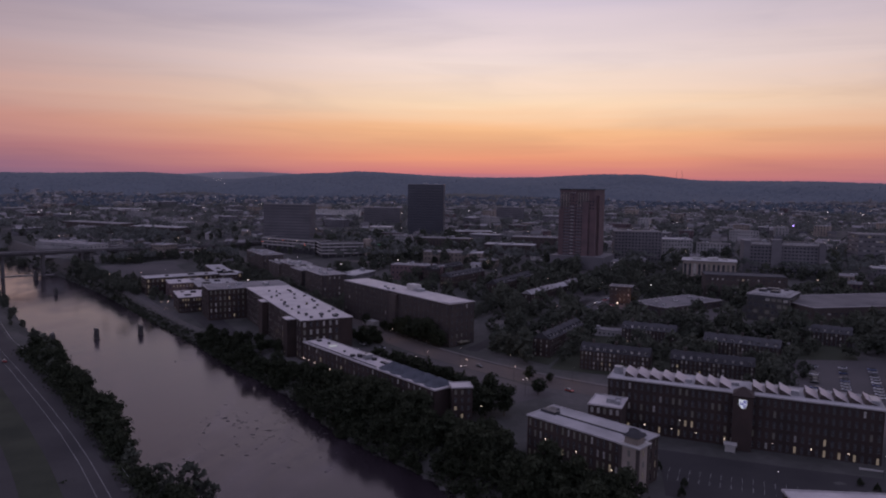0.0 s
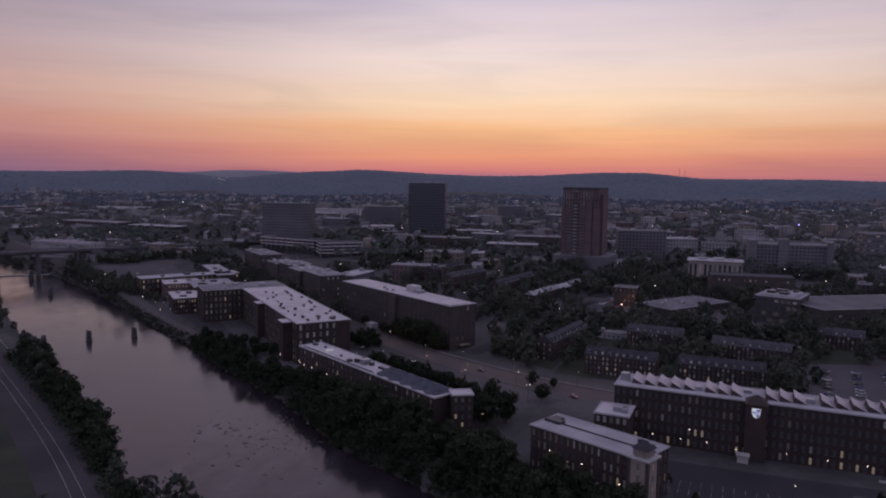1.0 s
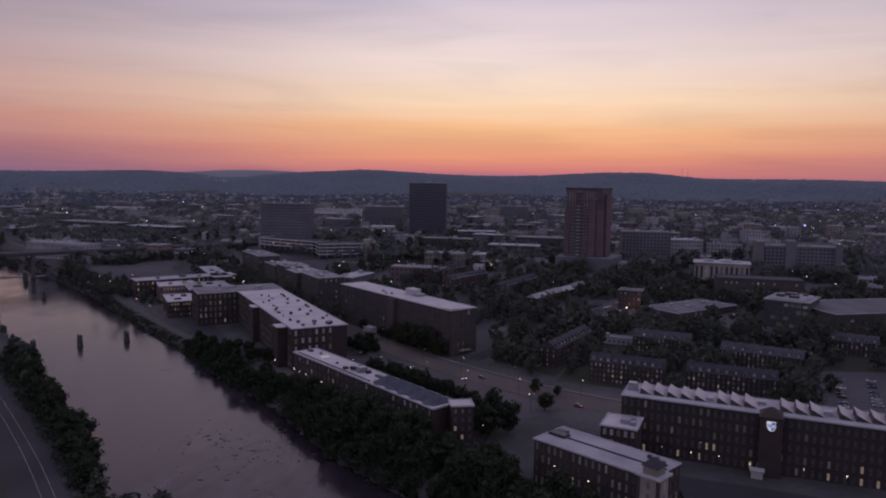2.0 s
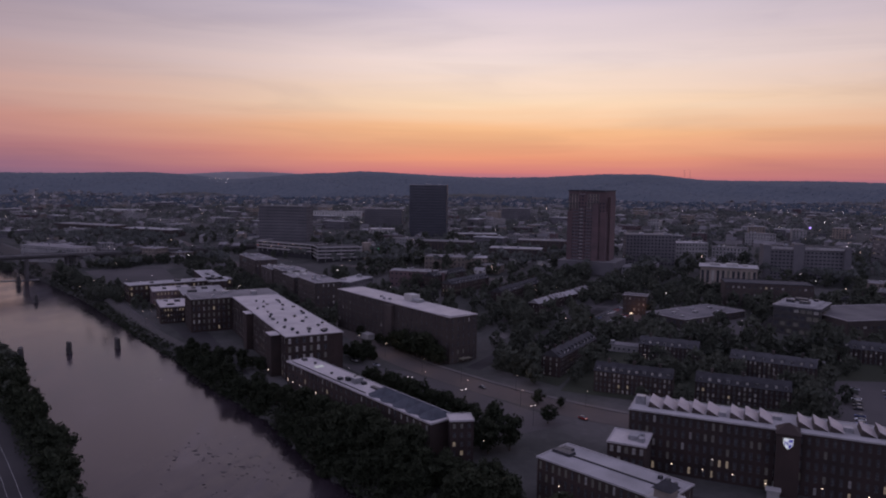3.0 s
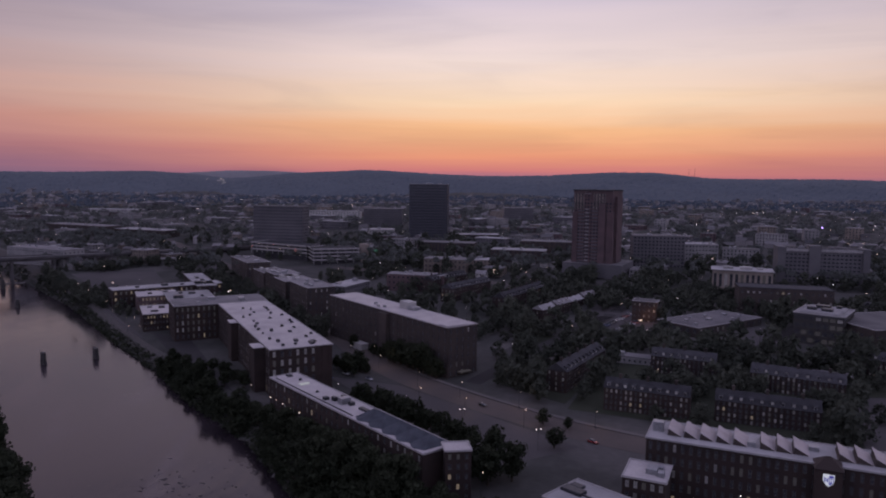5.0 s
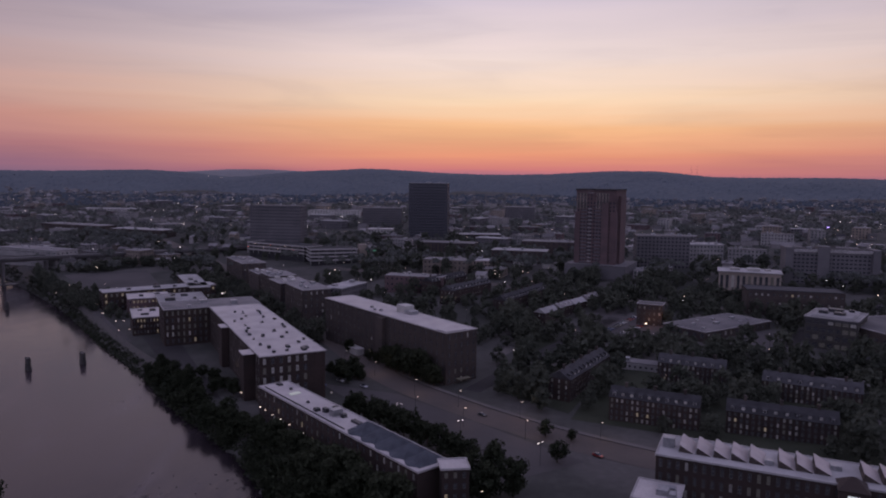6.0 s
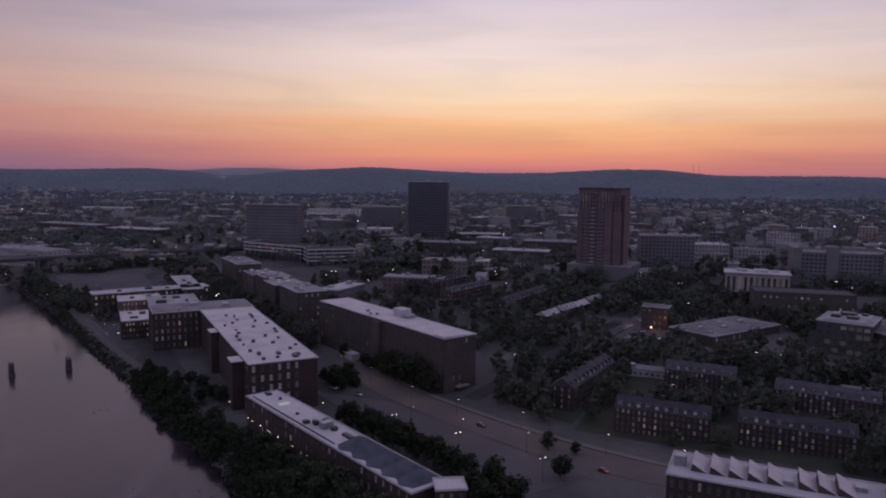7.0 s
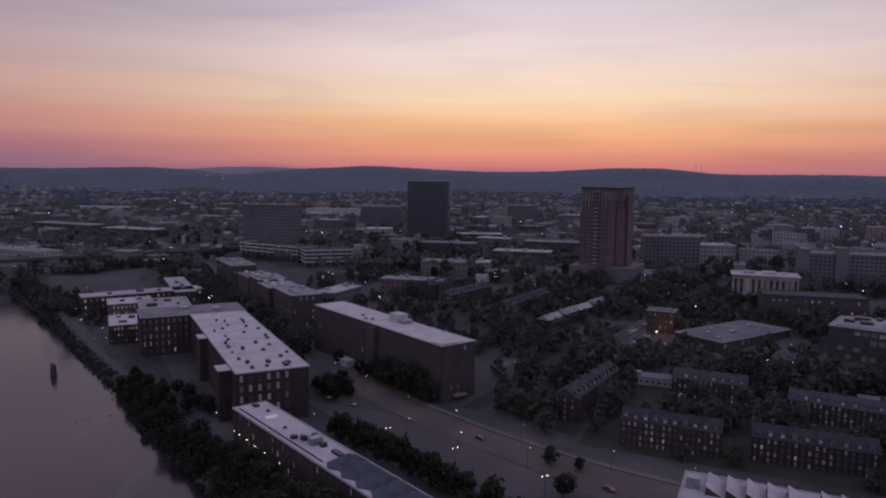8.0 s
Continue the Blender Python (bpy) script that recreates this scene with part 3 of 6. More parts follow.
def facade(g, length, z0, h, nf, nb, ww, wh, first, depth=0.28, edge=None):
    """Piers and spandrels of one face in its own plane (x along, outwards -y); gives the places of the sills."""
    fh = (h - first) / nf
    step = length / nb
    edge = (step - ww) / 2
    spots = []
    sill = [z0 + first + fh * k + (fh - wh) * 0.5 for k in range(nf)]
    zlo = z0
    for k in range(nf):
        g.box(0, length, -depth, 0, zlo, sill[k])
        zlo = sill[k] + wh
    g.box(0, length, -depth, 0, zlo, z0 + h)
    for b in range(nb + 1):
        x0, x1 = (0, edge) if b == 0 else ((length - edge, length) if b == nb else (b * step - edge, b * step + edge))
        for k in range(nf):
            g.box(x0, x1, -depth, 0, sill[k], sill[k] + wh)
    for b in range(nb):
        for k in range(nf):
            spots.append((b * step + step / 2, sill[k], k, b))
    return spots


class Turned(Geo):
    """A Geo whose boxes are placed through a matrix."""

    def __init__(self, base, m):
        self.base, self.m = base, m

    def add(self, verts, faces, slot=0):
        self.base.add([tuple(self.m @ Vector(p)) for p in verts], faces, slot)
        return self


def face_matrix(side, L, W):
    return {"front": pose(0, W, 0, 0, 0, -90), "back": pose(L, 0, 0, 0, 0, 90), "right": pose(0, 0, 0), "left": pose(L, W, 0, 0, 0, 180)}[side]


def block(name, label, category, x, y, turn, L, W, top, nf, bays, wall=None, roof=None, base=None, lit=0.06, dim=0.12, ww=1.3, wh=2.3, first=0.6,
          fine=False, parapet=0.35, over=0.25, group="", lit_floor=None, coping=None, bars=2, blinds=0.0, keep=None, pale=0.25):
    """A flat-roofed building: x runs along its length from a corner, y to its left. bays: windows across each face that is seen."""
    wall, roof = wall or BRICK, roof or ROOF_GREY
    z = base if base is not None else min(gz(x, y), gz(x + L * math.cos(radians(turn)), y + L * math.sin(radians(turn)))) - 0.3
    h = top - z
    root = thing(name, x, y, z, turn, label, category, group)
    g = Geo().box(0, L, 0, W, 0, h)
    slots = []
    for side, nb in bays.items():
        m = face_matrix(side, L, W)
        length = W if side in ("front", "back") else L
        for sx, sz, k, bcol in facade(Turned(g, m), length, 0, h, nf, nb, ww, wh, first):
            slots.append((m @ Matrix.Translation((sx, -0.02, sz)), k, bcol, side))
    part("wall", g, wall, root)
    r = Geo()
    o = over + 0.28
    r.slab(-o, L + o, -o, W + o, h + 0.003, h + 0.30, 0.08)
    c = Geo()
    for x0, x1, y0, y1 in ((-o, L + o, -o, -o + 0.4), (-o, L + o, W + o - 0.4, W + o), (-o, -o + 0.4, -o + 0.4, W + o - 0.4), (L + o - 0.4, L + o, -o + 0.4, W + o - 0.4)):
        c.slab(x0, x1, y0, y1, h + 0.305, h + 0.305 + parapet, 0.05)
    rf = part("roof", r, roof, root)
    part("coping", c, coping or COPING, rf)
    wframe, panes, blind, whole = window_meshes(ww, wh, bars)
    for m, k, bcol, side in slots:
        if keep and not keep(m.translation):
            continue
        q = rng.random()
        on = 1 if q < (lit_floor.get(k, lit) if lit_floor else lit) else (2 if q < lit + dim else 0)
        if fine:
            wdw = part("window", wframe, None, root, at=m)
            part("pane", blind if (not on and rng.random() < blinds) else panes[on], None, wdw)
        else:
            part("window", whole[on if on or rng.random() > pale else 3], None, root, at=m)
    return root, h


def roof_boxes(root, h, spots, material=METAL, name="roof_unit"):
    """Ventilators and plant on a roof; sizes in metres."""
    for i, (x, y, w, d, t) in enumerate(spots):
        g = Geo()
        if name == "roof_vent" and i % 3 == 1:
            g.tube(0, 0, 0, t * 0.7, w * 0.32, w * 0.32, 10).tube(0, 0, t * 0.7, t * 0.85, w * 0.5, w * 0.5, 10).tube(0, 0, t * 0.85, t * 1.05, w * 0.5, w * 0.18, 10)
        elif name == "roof_vent" and i % 3 == 2:
            g.slab(-w / 2, w / 2, -d / 3, d / 3, 0, t * 0.8, 0.1).limb((w / 2, 0, t * 0.5), (w / 2 + 1.4, 0.3, 0.25), 0.22, 0.22, 6)
        else:
            g.slab(-w / 2, w / 2, -d / 2, d / 2, 0, t, min(0.12, t / 4))
        g.box(-w / 2 - 0.12, w / 2 + 0.12, -d / 2 - 0.12, d / 2 + 0.12, -0.02, 0.16)
        part(name, g, material, root, at=pose(x, y, h + 0.305))


# ---- the mills along the river ----
mill_a, ha = block("brick_mill", "long red brick mill with white roof dotted with dark vents", "mill building", -55.3, 428.6, 118, 143, 32, 31.5, 5,
                   {"front": 8, "left": 30}, roof=ROOF_WHITE, base=7.8, fine=True, ww=1.5, wh=3.0, lit=0.02, dim=0.10, blinds=0.7, parapet=0.25,
                   keep=lambda p: p.x > 1 or p.y > 7)
vr = random.Random(3)
roof_boxes(mill_a, ha, [(10 + 8.4 * (i // 2) + vr.uniform(-3.5, 3.5), 7 + 15 * (i % 2) + vr.uniform(-5, 6), vr.uniform(1.0, 2.2), vr.uniform(1.0, 2.0), vr.uniform(0.7, 1.6)) for i in range(28)], DARKMETAL, "roof_vent")
roof_boxes(mill_a, ha, [(6, 9, 4.5, 2.2, 1.2), (9, 7, 3.0, 2.0, 1.0), (14, 15, 3.4, 1.8, 1.1), (6, 24, 1.6, 1.4, 1.2)], DARKMETAL, "air_handler")
for px, w, d in ((10, 9, 5.5), (78, 9, 4.0)):
    tower = Geo().box(px, px + w, 32.3, 32.3 + d, 0, ha - 0.6)
    tw = part("stair_tower", tower, BRICK, mill_a)
    part("tower_roof", Geo().slab(px - 0.5, px + w + 0.5, 32.6, 32.8 + d, ha - 0.597, ha - 0.15, 0.08), ROOF_WHITE, tw)
wing, hw = block("mill_wing", "tall brick mill wing with grey roof and few lit windows", "mill building", -122.5, 557, 118, 30, 61, 31.2, 5,
                 {"front": 18, "left": 9}, roof=ROOF_GREY, base=8, ww=1.15, wh=2.7, lit=0.05, dim=0.34)
roof_boxes(wing, hw, [(8, 16, 5, 4, 2.4), (20, 34, 4, 5, 1.8), (6, 45, 2, 2, 1.5)], METAL)
low_root, low_h = block("low_mill_block", "low brick mill block with pale roof and lit top windows", "mill building", -209.5, 556.5, 27, 27, 36, 20.0, 3,
      {"right": 13, "front": 14}, roof=ROOF_WHITE, ww=0.95, wh=1.9, lit=0.1, dim=0.2, lit_floor={2: 0.55})
roof_boxes(low_root, low_h, [(8, 10, 5, 3, 1.0), (14, 24, 4, 4, 1.4), (20, 12, 2, 2, 1.2), (6, 28, 3, 2, 0.8)], DARKMETAL)
low_root, low_h = block("brick_hall", "small red brick hall with glowing windows", "mill building", -241, 618, 27, 30, 26, 22.0, 3,
      {"right": 11, "front": 10}, wall=BRICK_RED, roof=ROOF_WHITE, ww=1.0, wh=2.1, lit=0.36, dim=0.3)
roof_boxes(low_root, low_h, [(10, 12, 3, 3, 1.2), (22, 18, 4, 2, 0.9)], DARKMETAL)
low_root, low_h = block("long_low_mill", "long low brick mill with a pale flat roof", "mill building", -268, 634, 35, 88, 18, 24.0, 3,
      {"right": 22, "front": 5}, roof=ROOF_LIGHT, ww=1.5, wh=2.4, lit=0.15, dim=0.2)
roof_boxes(low_root, low_h, [(20, 8, 3, 3, 1.2), (42, 9, 5, 4, 1.6), (56, 7, 3, 2, 1.0), (70, 10, 4, 5, 1.8)], DARKMETAL)
low_root, low_h = block("low_mill_range", "brick mill range with light gravel roof", "mill building", -196, 672, 118, 84, 16, 24.0, 3,
      {"front": 4, "left": 18}, roof=ROOF_LIGHT, ww=1.5, wh=2.4, lit=0.06)
roof_boxes(low_root, low_h, [(14, 8, 6, 4, 1.5), (34, 7, 3, 3, 1.2), (52, 9, 8, 3, 1.0)], DARKMETAL)
low_root, low_h = block("flat_roofed_link", "flat grey-roofed link between the mill blocks", "mill building", -208, 598, 27, 34, 44, 22.6, 3,
      {"right": 7}, roof=ROOF_LIGHT, ww=1.5, wh=2.4, lit=0.05)
roof_boxes(low_root, low_h, [(8, 12, 7, 5, 2.2), (20, 30, 5, 4, 1.5), (26, 14, 2, 2, 1.3), (12, 36, 3, 6, 1.0)], DARKMETAL)

mill_b, hb = block("brick_mill", "long plain brick mill with pale flat roof and rooftop box", "mill building", 20.7, 461.9, 128.3, 132, 20.5, 36.5, 6,
                   {"front": 5, "left": 26}, wall=BRICK_OLD, roof=ROOF_WHITE, base=8, ww=1.3, wh=2.6, lit=0.0, dim=0.02, parapet=0.25, pale=0.03)
roof_boxes(mill_b, hb, [(62, 4, 9, 6.5, 4.2)], PALE, "stair_head")
roof_boxes(mill_b, hb, [(54, 5, 6, 6, 2.0), (84, 14, 1.6, 1.6, 1.4), (76, 17, 1.4, 1.4, 1.2), (72, 15, 1.4, 1.6, 1.3)], METAL)
part("stair_bay", Geo().box(58, 66, 20.79, 23.2, 0, hb - 1.2), BRICK_OLD, mill_b)
part("entrance_block", Geo().box(82, 96, 20.79, 26, 0, 4.0).slab(81.6, 96.4, 20.79, 26.4, 4.0, 4.5, 0.1), PALE, mill_b, "low pale entrance block")
part("raised_roof", Geo().slab(0.5, 9.0, 6.5, 20.0, hb + 0.306, hb + 0.95, 0.1), ROOF_WHITE, mill_b)
part("entrance_canopy", Geo().slab(-3.4, -0.29, 6, 14, 3.2, 3.7, 0.06), LIT_DIM, mill_b, "lit entrance canopy")

mill_c, hc = block("low_brick_mill", "low narrow brick mill with white flat roof among trees", "mill building", -77.3, 389.8, -50, 116, 13.4, 24.3, 4,
                   {"right": 28}, roof=ROOF_WHITE, base=8, ww=1.4, wh=2.3, lit=0.03, dim=0.06)
hips = Geo()
for i in range(5):
    x0 = 70 + i * 8.8
    hips.gable(x0, x0 + 8.8, 2.0, 13.9, hc + 0.31, 3.2, hip=4.2)
    hips.add([(x0 + 0.2, 2.2, hc + 0.32), (x0 + 4.4, -0.2, hc + 0.34), (x0 + 8.6, 2.2, hc + 0.32), (x0 + 4.4, 3.4, hc + 1.3)], [(0, 1, 3), (1, 2, 3)])
part("hipped_roof", hips, BLUE_SLATE, mill_c, "dark slate hipped roofs in a row")
roof_boxes(mill_c, hc, [(44, 4, 2.2, 2, 1.2), (47.5, 6, 2.5, 1.6, 1.7), (50, 9.5, 3, 2, 2.2), (57, 8.5, 2, 2, 1.4), (33, 6, 1, 1, 0.8), (12, 9, 1, 1, 0.9), (3, 8, 3, 2, 0.9), (66, 9, 6, 2, 0.8)], DARKMETAL)
roof_boxes(mill_c, hc, [(53, 7.5, 3.2, 4.5, 2.5), (46, 9, 2, 3, 1.0)], METAL, "air_handler")
part("roof_kerb", Geo().box(2, 69, 1.3, 1.6, hc + 0.306, hc + 0.75), DARKMETAL, mill_c)
part("skylight", Geo().slab(18, 20.0, 5, 9.5, hc + 0.31, hc + 0.9, 0.1), SKYLIGHT, mill_c, "glowing white skylight")
tower_c, _ = block("corner_tower", "square brick stair tower with white flat roof", "tower", 4.8, 299.5, 8, 8.6, 7.6, 26.0, 5,
                   {"right": 3, "back": 3}, roof=ROOF_WHITE, base=7.8, ww=1.1, wh=1.9, lit=0.12)

mill_e, he = block("brick_mill", "brick mill with white roof and many tall windows", "mill building", 34.1, 269.9, -45, 46, 17, 24.4, 4,
                   {"right": 18, "back": 5}, roof=ROOF_LIGHT, base=7.8, fine=True, ww=1.0, wh=2.7, lit=0.08, dim=0.34, parapet=0.3, blinds=0.3)
part("ridge_strip", Geo().box(6, 46, 8.4, 8.9, he + 0.31, he + 0.75), DARKMETAL, mill_e)
roof_boxes(mill_e, he, [(4, 9, 7, 3.5, 1.0), (3, 12.5, 4, 2.5, 0.8), (40, 13, 1.4, 1.4, 1.4), (43, 12, 1.2, 1.2, 1.3), (37, 14, 1.2, 1.2, 1.1)], DARKMETAL)
turret = thing("bell_turret", 66.0, 239.0, 7.8, -45, "pale stone corner turret with a dark slate cap", "tower")
part("shaft", Geo().box(-2.6, 4.4, -2.4, 4.6, 0, 17.2), BRICK_TAN, turret)
part("corner_pier", Geo().box(-2.9, -1.9, -2.7, -1.7, 0, 17.1).box(3.7, 4.7, -2.7, -1.7, 0, 17.1).box(3.7, 4.7, 3.9, 4.9, 0, 17.1), BRICK_OLD, turret)
part("cornice", Geo().slab(-3.3, 5.1, -3.1, 5.3, 17.2, 17.8, 0.15), STONE, turret)
part("belfry", Geo().box(-1.6, 3.4, -1.4, 3.6, 17.8, 20.4), BRICK_TAN, turret)
part("cap", Geo().gable(-2.2, 4.0, -2.0, 4.2, 20.4, 2.6, hip=2.6), SLATE, turret)
_, tp, _, tw2 = window_meshes(1.1, 2.2, 2)
for fl in range(4):
    for fx2, m in ((0.9, pose(0.9, -2.42, 2.0 + fl * 3.9)), (0.9, pose(4.42, 1.1, 2.0 + fl * 3.9, 0, 0, 90))):
        part("window", tw2[1 if fl in (1, 3) and m.translation.y > 0 else 2], None, turret, at=m)

mill_s, hs = block("sawtooth_mill", "long dark brick mill with saw-tooth skylights on its roof", "mill building", 73.3, 304.0, -23.6, 104, 19, 30.4, 5,
                   {"right": 40, "front": 6}, roof=ROOF_LIGHT, base=7.6, fine=True, ww=1.0, wh=2.7, lit=0.0, dim=0.14, lit_floor={0: 0.24, 1: 0.05}, parapet=0.3, blinds=0.05)
for x0 in [6 + 5.2 * i for i in range(5)] + [35 + 4.9 * i for i in range(3)] + [57.5 + 5.0 * i for i in range(3)] + [77 + 5.2 * i for i in range(5)]:
    tooth = Geo()
    w, t = 4.5, 2.4
    ys = (5.0, 15.8)
    # gables and upright side get dark brick: their shade is put into the colour
    tooth.add([(x0, ys[0], hs + 0.31), (x0 + w, ys[0], hs + 0.31), (x0 + 0.5, ys[0], hs + 0.31 + t), (x0, ys[1], hs + 0.31), (x0 + w, ys[1], hs + 0.31), (x0 + 0.5, ys[1], hs + 0.31 + t)],
              [(0, 1, 2), (5, 4, 3), (0, 2, 5, 3), (0, 3, 4, 1)], 1)
    k = 0.25
    tooth.add([(x0 + w + 0.3, ys[0] - k, hs + 0.36), (x0 + w + 0.3, ys[1] + k, hs + 0.36), (x0 + 0.3, ys[1] + k, hs + 0.42 + t), (x0 + 0.3, ys[0] - k, hs + 0.42 + t)], [(0, 1, 2, 3)])
    tooth.add([(x0 + w + 0.3, ys[0] - k, hs + 0.32), (x0 + w + 0.3, ys[1] + k, hs + 0.32), (x0 + 0.2, ys[1] + k, hs + 0.33 + t), (x0 + 0.2, ys[0] - k, hs + 0.33 + t)], [(3, 2, 1, 0)])
    tooth.add([(x0 + w + 0.3, ys[0] - k, hs + 0.36), (x0 + 0.3, ys[0] - k, hs + 0.42 + t), (x0 + 0.2, ys[0] - k, hs + 0.33 + t), (x0 + w + 0.3, ys[0] - k, hs + 0.32)], [(0, 1, 2, 3)])
    part("sawtooth_skylight", tooth, [SAWTOOTH, BRICK_OLD], mill_s)
roof_boxes(mill_s, hs, [(2.6, 9, 3.5, 3.2, 3.2), (32.5, 7, 2.6, 2.4, 1.6), (51, 12, 3, 3, 1.4), (73.5, 8, 3.0, 2.6, 1.8), (101.5, 9, 3, 8, 2.0)], METAL)
part("central_tower", Geo().box(50.6, 58.2, -4.2, 4.0, 0, hs + 0.2).gable(50.2, 58.6, -4.6, 4.4, hs + 0.2, 3.0, hip=3.6), BRICK, mill_s)
part("entrance_porch", Geo().box(48.5, 52.5, -7.5, -4.21, 0, 3.2).slab(48.0, 53.0, -8.0, -4.21, 3.2, 3.7, 0.1), PALE, mill_s, "lit pale entrance porch")
part("wall_sign", Geo().box(96, 104, -6.5, -6.1, 0, 1.8), PALE, mill_s, "long white ground sign")

shield = thing("shield_sign", 73.3, 304.0, 7.6, -23.6, "glowing white and blue shield sign on the tower", "sign")
SH = [(-1.75, 2.1), (1.75, 2.1), (1.75, -0.2), (1.0, -1.4), (0, -2.1), (-1.0, -1.4), (-1.75, -0.2)]


def outline(pts, s, y0, y1, cx, cz, slot=0):
    g, n2 = Geo(), len(pts)
    vs = [(cx + x * s, y0, cz + z * s) for x, z in pts] + [(cx + x * s, y1, cz + z * s) for x, z in pts]
    return g.add(vs, [tuple(range(n2)), tuple(range(2 * n2 - 1, n2 - 1, -1))] + [(i, n2 + i, n2 + (i + 1) % n2, (i + 1) % n2) for i in range(n2)], slot)


part("board", outline(SH[::-1], 0.88, -4.55, -4.22, 54.4, 19.8), SIGN_WHITE, shield)
part("field", outline([(0.05, 2.1), (1.75, 2.1), (1.75, -0.2), (1.0, -1.4), (0.05, -2.05)][::-1], 0.78, -4.60, -4.556, 54.4, 19.8), SIGN_BLUE, shield)
for x0, x1, m in ((-1.25, -0.95, SIGN_BLUE), (-0.45, -0.15, SIGN_BLUE), (0.30, 0.55, SIGN_WHITE), (0.95, 1.20, SIGN_WHITE)):
    part("emblem_bar", Geo().box(54.4 + x0, 54.4 + x1, -4.65, -4.604, 19.3, 20.7), m, shield)
part("emblem_slant", outline([(-1.25, 1.0), (-0.98, 1.0), (-0.15, -0.5), (-0.42, -0.5)][::-1], 1.0, -4.65, -4.652 + 0.05, 54.4, 19.8), SIGN_BLUE, shield)
part("emblem_cross", Geo().box(54.95, 55.35, -4.65, -4.604, 19.88, 20.12), SIGN_WHITE, shield)

annex, hx = block("mill_annex", "small square brick annex with pale roof and grey plant", "mill building", 61.5, 287.5, -23.6, 13, 14.5, 23.6, 4,
                  {"right": 5, "front": 5}, roof=ROOF_WHITE, base=7.6, ww=1.3, wh=2.4, lit=0.02)
roof_boxes(annex, hx, [(8, 7, 3.5, 4.5, 1.7), (11, 5, 2, 3, 1.5), (10, 10, 2.4, 2, 1.2)], METAL)
block("near_mill", "brick building with pale roof at the edge of the lot", "mill building", 103, 186, -4, 32, 22, 22.5, 3,
      {"left": 10}, roof=ROOF_WHITE, base=7.6, ww=1.4, wh=2.4, lit=0.02)

# mills further up the street
row_group = "mill row up the street"
for i, (x, y, L, W, top) in enumerate([(-84, 612, 42, 22, 33.5), (-108, 651, 30, 24, 32.5), (-126, 681, 28, 22, 33.8), (-145, 716, 34, 22, 30.5), (-172, 758, 62, 22, 34.5)]):
    rt, hh = block("terraced_mill", "dim brick mill block with patched grey roof", "mill building", x, y, 121, L, W, top, 5,
                   {"front": 5, "left": max(4, int(L / 4.6))}, wall=BRICK_OLD, roof=ROOF_GREY, ww=1.3, wh=2.3, lit=0.01, dim=0.03, group=row_group)
    roof_boxes(rt, hh, [(vr.uniform(3, L - 3), vr.uniform(3, W - 3), vr.uniform(2, 6), vr.uniform(2, 5), vr.uniform(1, 2.4)) for _ in range(6)], (METAL, PALE)[i % 2])

# ---- landmark buildings of the town ----


def shell(name, label, category, x, y, turn, L, W, top, nf, nb, ns, wall, roof, base=None, ww=1.6, wh=1.8, first=0.8, group="", units=3, glazing=None, seed=0, depth=0.3):
    """A far building: a dark glazed core behind piers and spandrels on all four sides, a parapet roof and roof plant."""
    z = base if base is not None else gz(x + L / 2 * math.cos(radians(turn)), y + L / 2 * math.sin(radians(turn))) - 1.0
    h = top - z
    root = thing(name, x, y, z, turn, label, category, group)
    g = Geo()
    for side in ("front", "back", "left", "right"):
        length = W if side in ("front", "back") else L
        facade(Turned(g, face_matrix(side, L, W)), length, 0, h, nf, ns if side in ("front", "back") else nb, ww, wh, first, depth)
    part("wall", g, wall, root)
    part("glazing", Geo().box(0.004, L - 0.004, 0.004, W - 0.004, 0, h - 0.01), glazing or GLASS, root)
    r = Geo().slab(-0.45, L + 0.45, -0.45, W + 0.45, h + 0.003, h + 0.5, 0.12)
    part("roof", r, roof, root)
    q = random.Random(seed + int(x * 3 + y))
    for _ in range(units):
        w, d, t = q.uniform(1.6, 5), q.uniform(1.6, 4), q.uniform(1.0, 2.6)
        px, py = q.uniform(0.15, 0.85) * L, q.uniform(0.2, 0.8) * W
        part("roof_unit", Geo().slab(px - w / 2, px + w / 2, py - d / 2, py + d / 2, h + 0.505, h + 0.5 + t, 0.15), METAL, root)
    return root, h


tower_t, ht = shell("office_tower", "dark bronze glass office tower, tall flat-topped slab", "office tower", -54, 1066, -3, 53, 40, 110.5, 20, 24, 16, CURTAIN, ROOF_GREY, base=31, ww=1.5, wh=2.4, units=4)
part("base_storey", Geo().box(-1.5, 54.5, -1.5, 41.5, 0, 4.6), CONCRETE, tower_t)
for px in (20.5, 27.5):
    part("roof_light", Geo().box(px, px + 0.9, -1.9, -1.51, 5.0, 5.9), LAMP_WHITE, tower_t)

tower_r, hr = shell("apartment_tower", "red brick tower with recessed balconies and notched crown", "apartment tower", 127, 772, -26, 37, 40, 105.0, 22, 12, 12, BRICK_RED, ROOF_GREY, base=24, ww=1.5, wh=1.9, units=2)
for x0, x1 in ((-0.6, 10.5), (16.5, 37.6)):
    part("crown", Geo().box(x0, x1, -0.8, 40.8, hr - 7.0, hr + 2.2).box(x0 - 0.3, x1 + 0.3, -1.1, 41.1, hr + 2.2, hr + 3.0), BRICK_RED, tower_r)
for x0, x1 in ((-1.5, 3.5), (32.5, 38.5)):
    part("corner_shaft", Geo().box(x0, x1, -1.2, 5.0, 0, hr * 0.78), BRICK_RED, tower_r)
for k in range(20):
    for x0, x1 in ((3.8, 10.2), (17.6, 23.4)):
        part("window_band", Geo().box(x0, x1, -0.46, -0.34, 14.4 + k * 3.3, 15.5 + k * 3.3), GREYBROWN, tower_r)
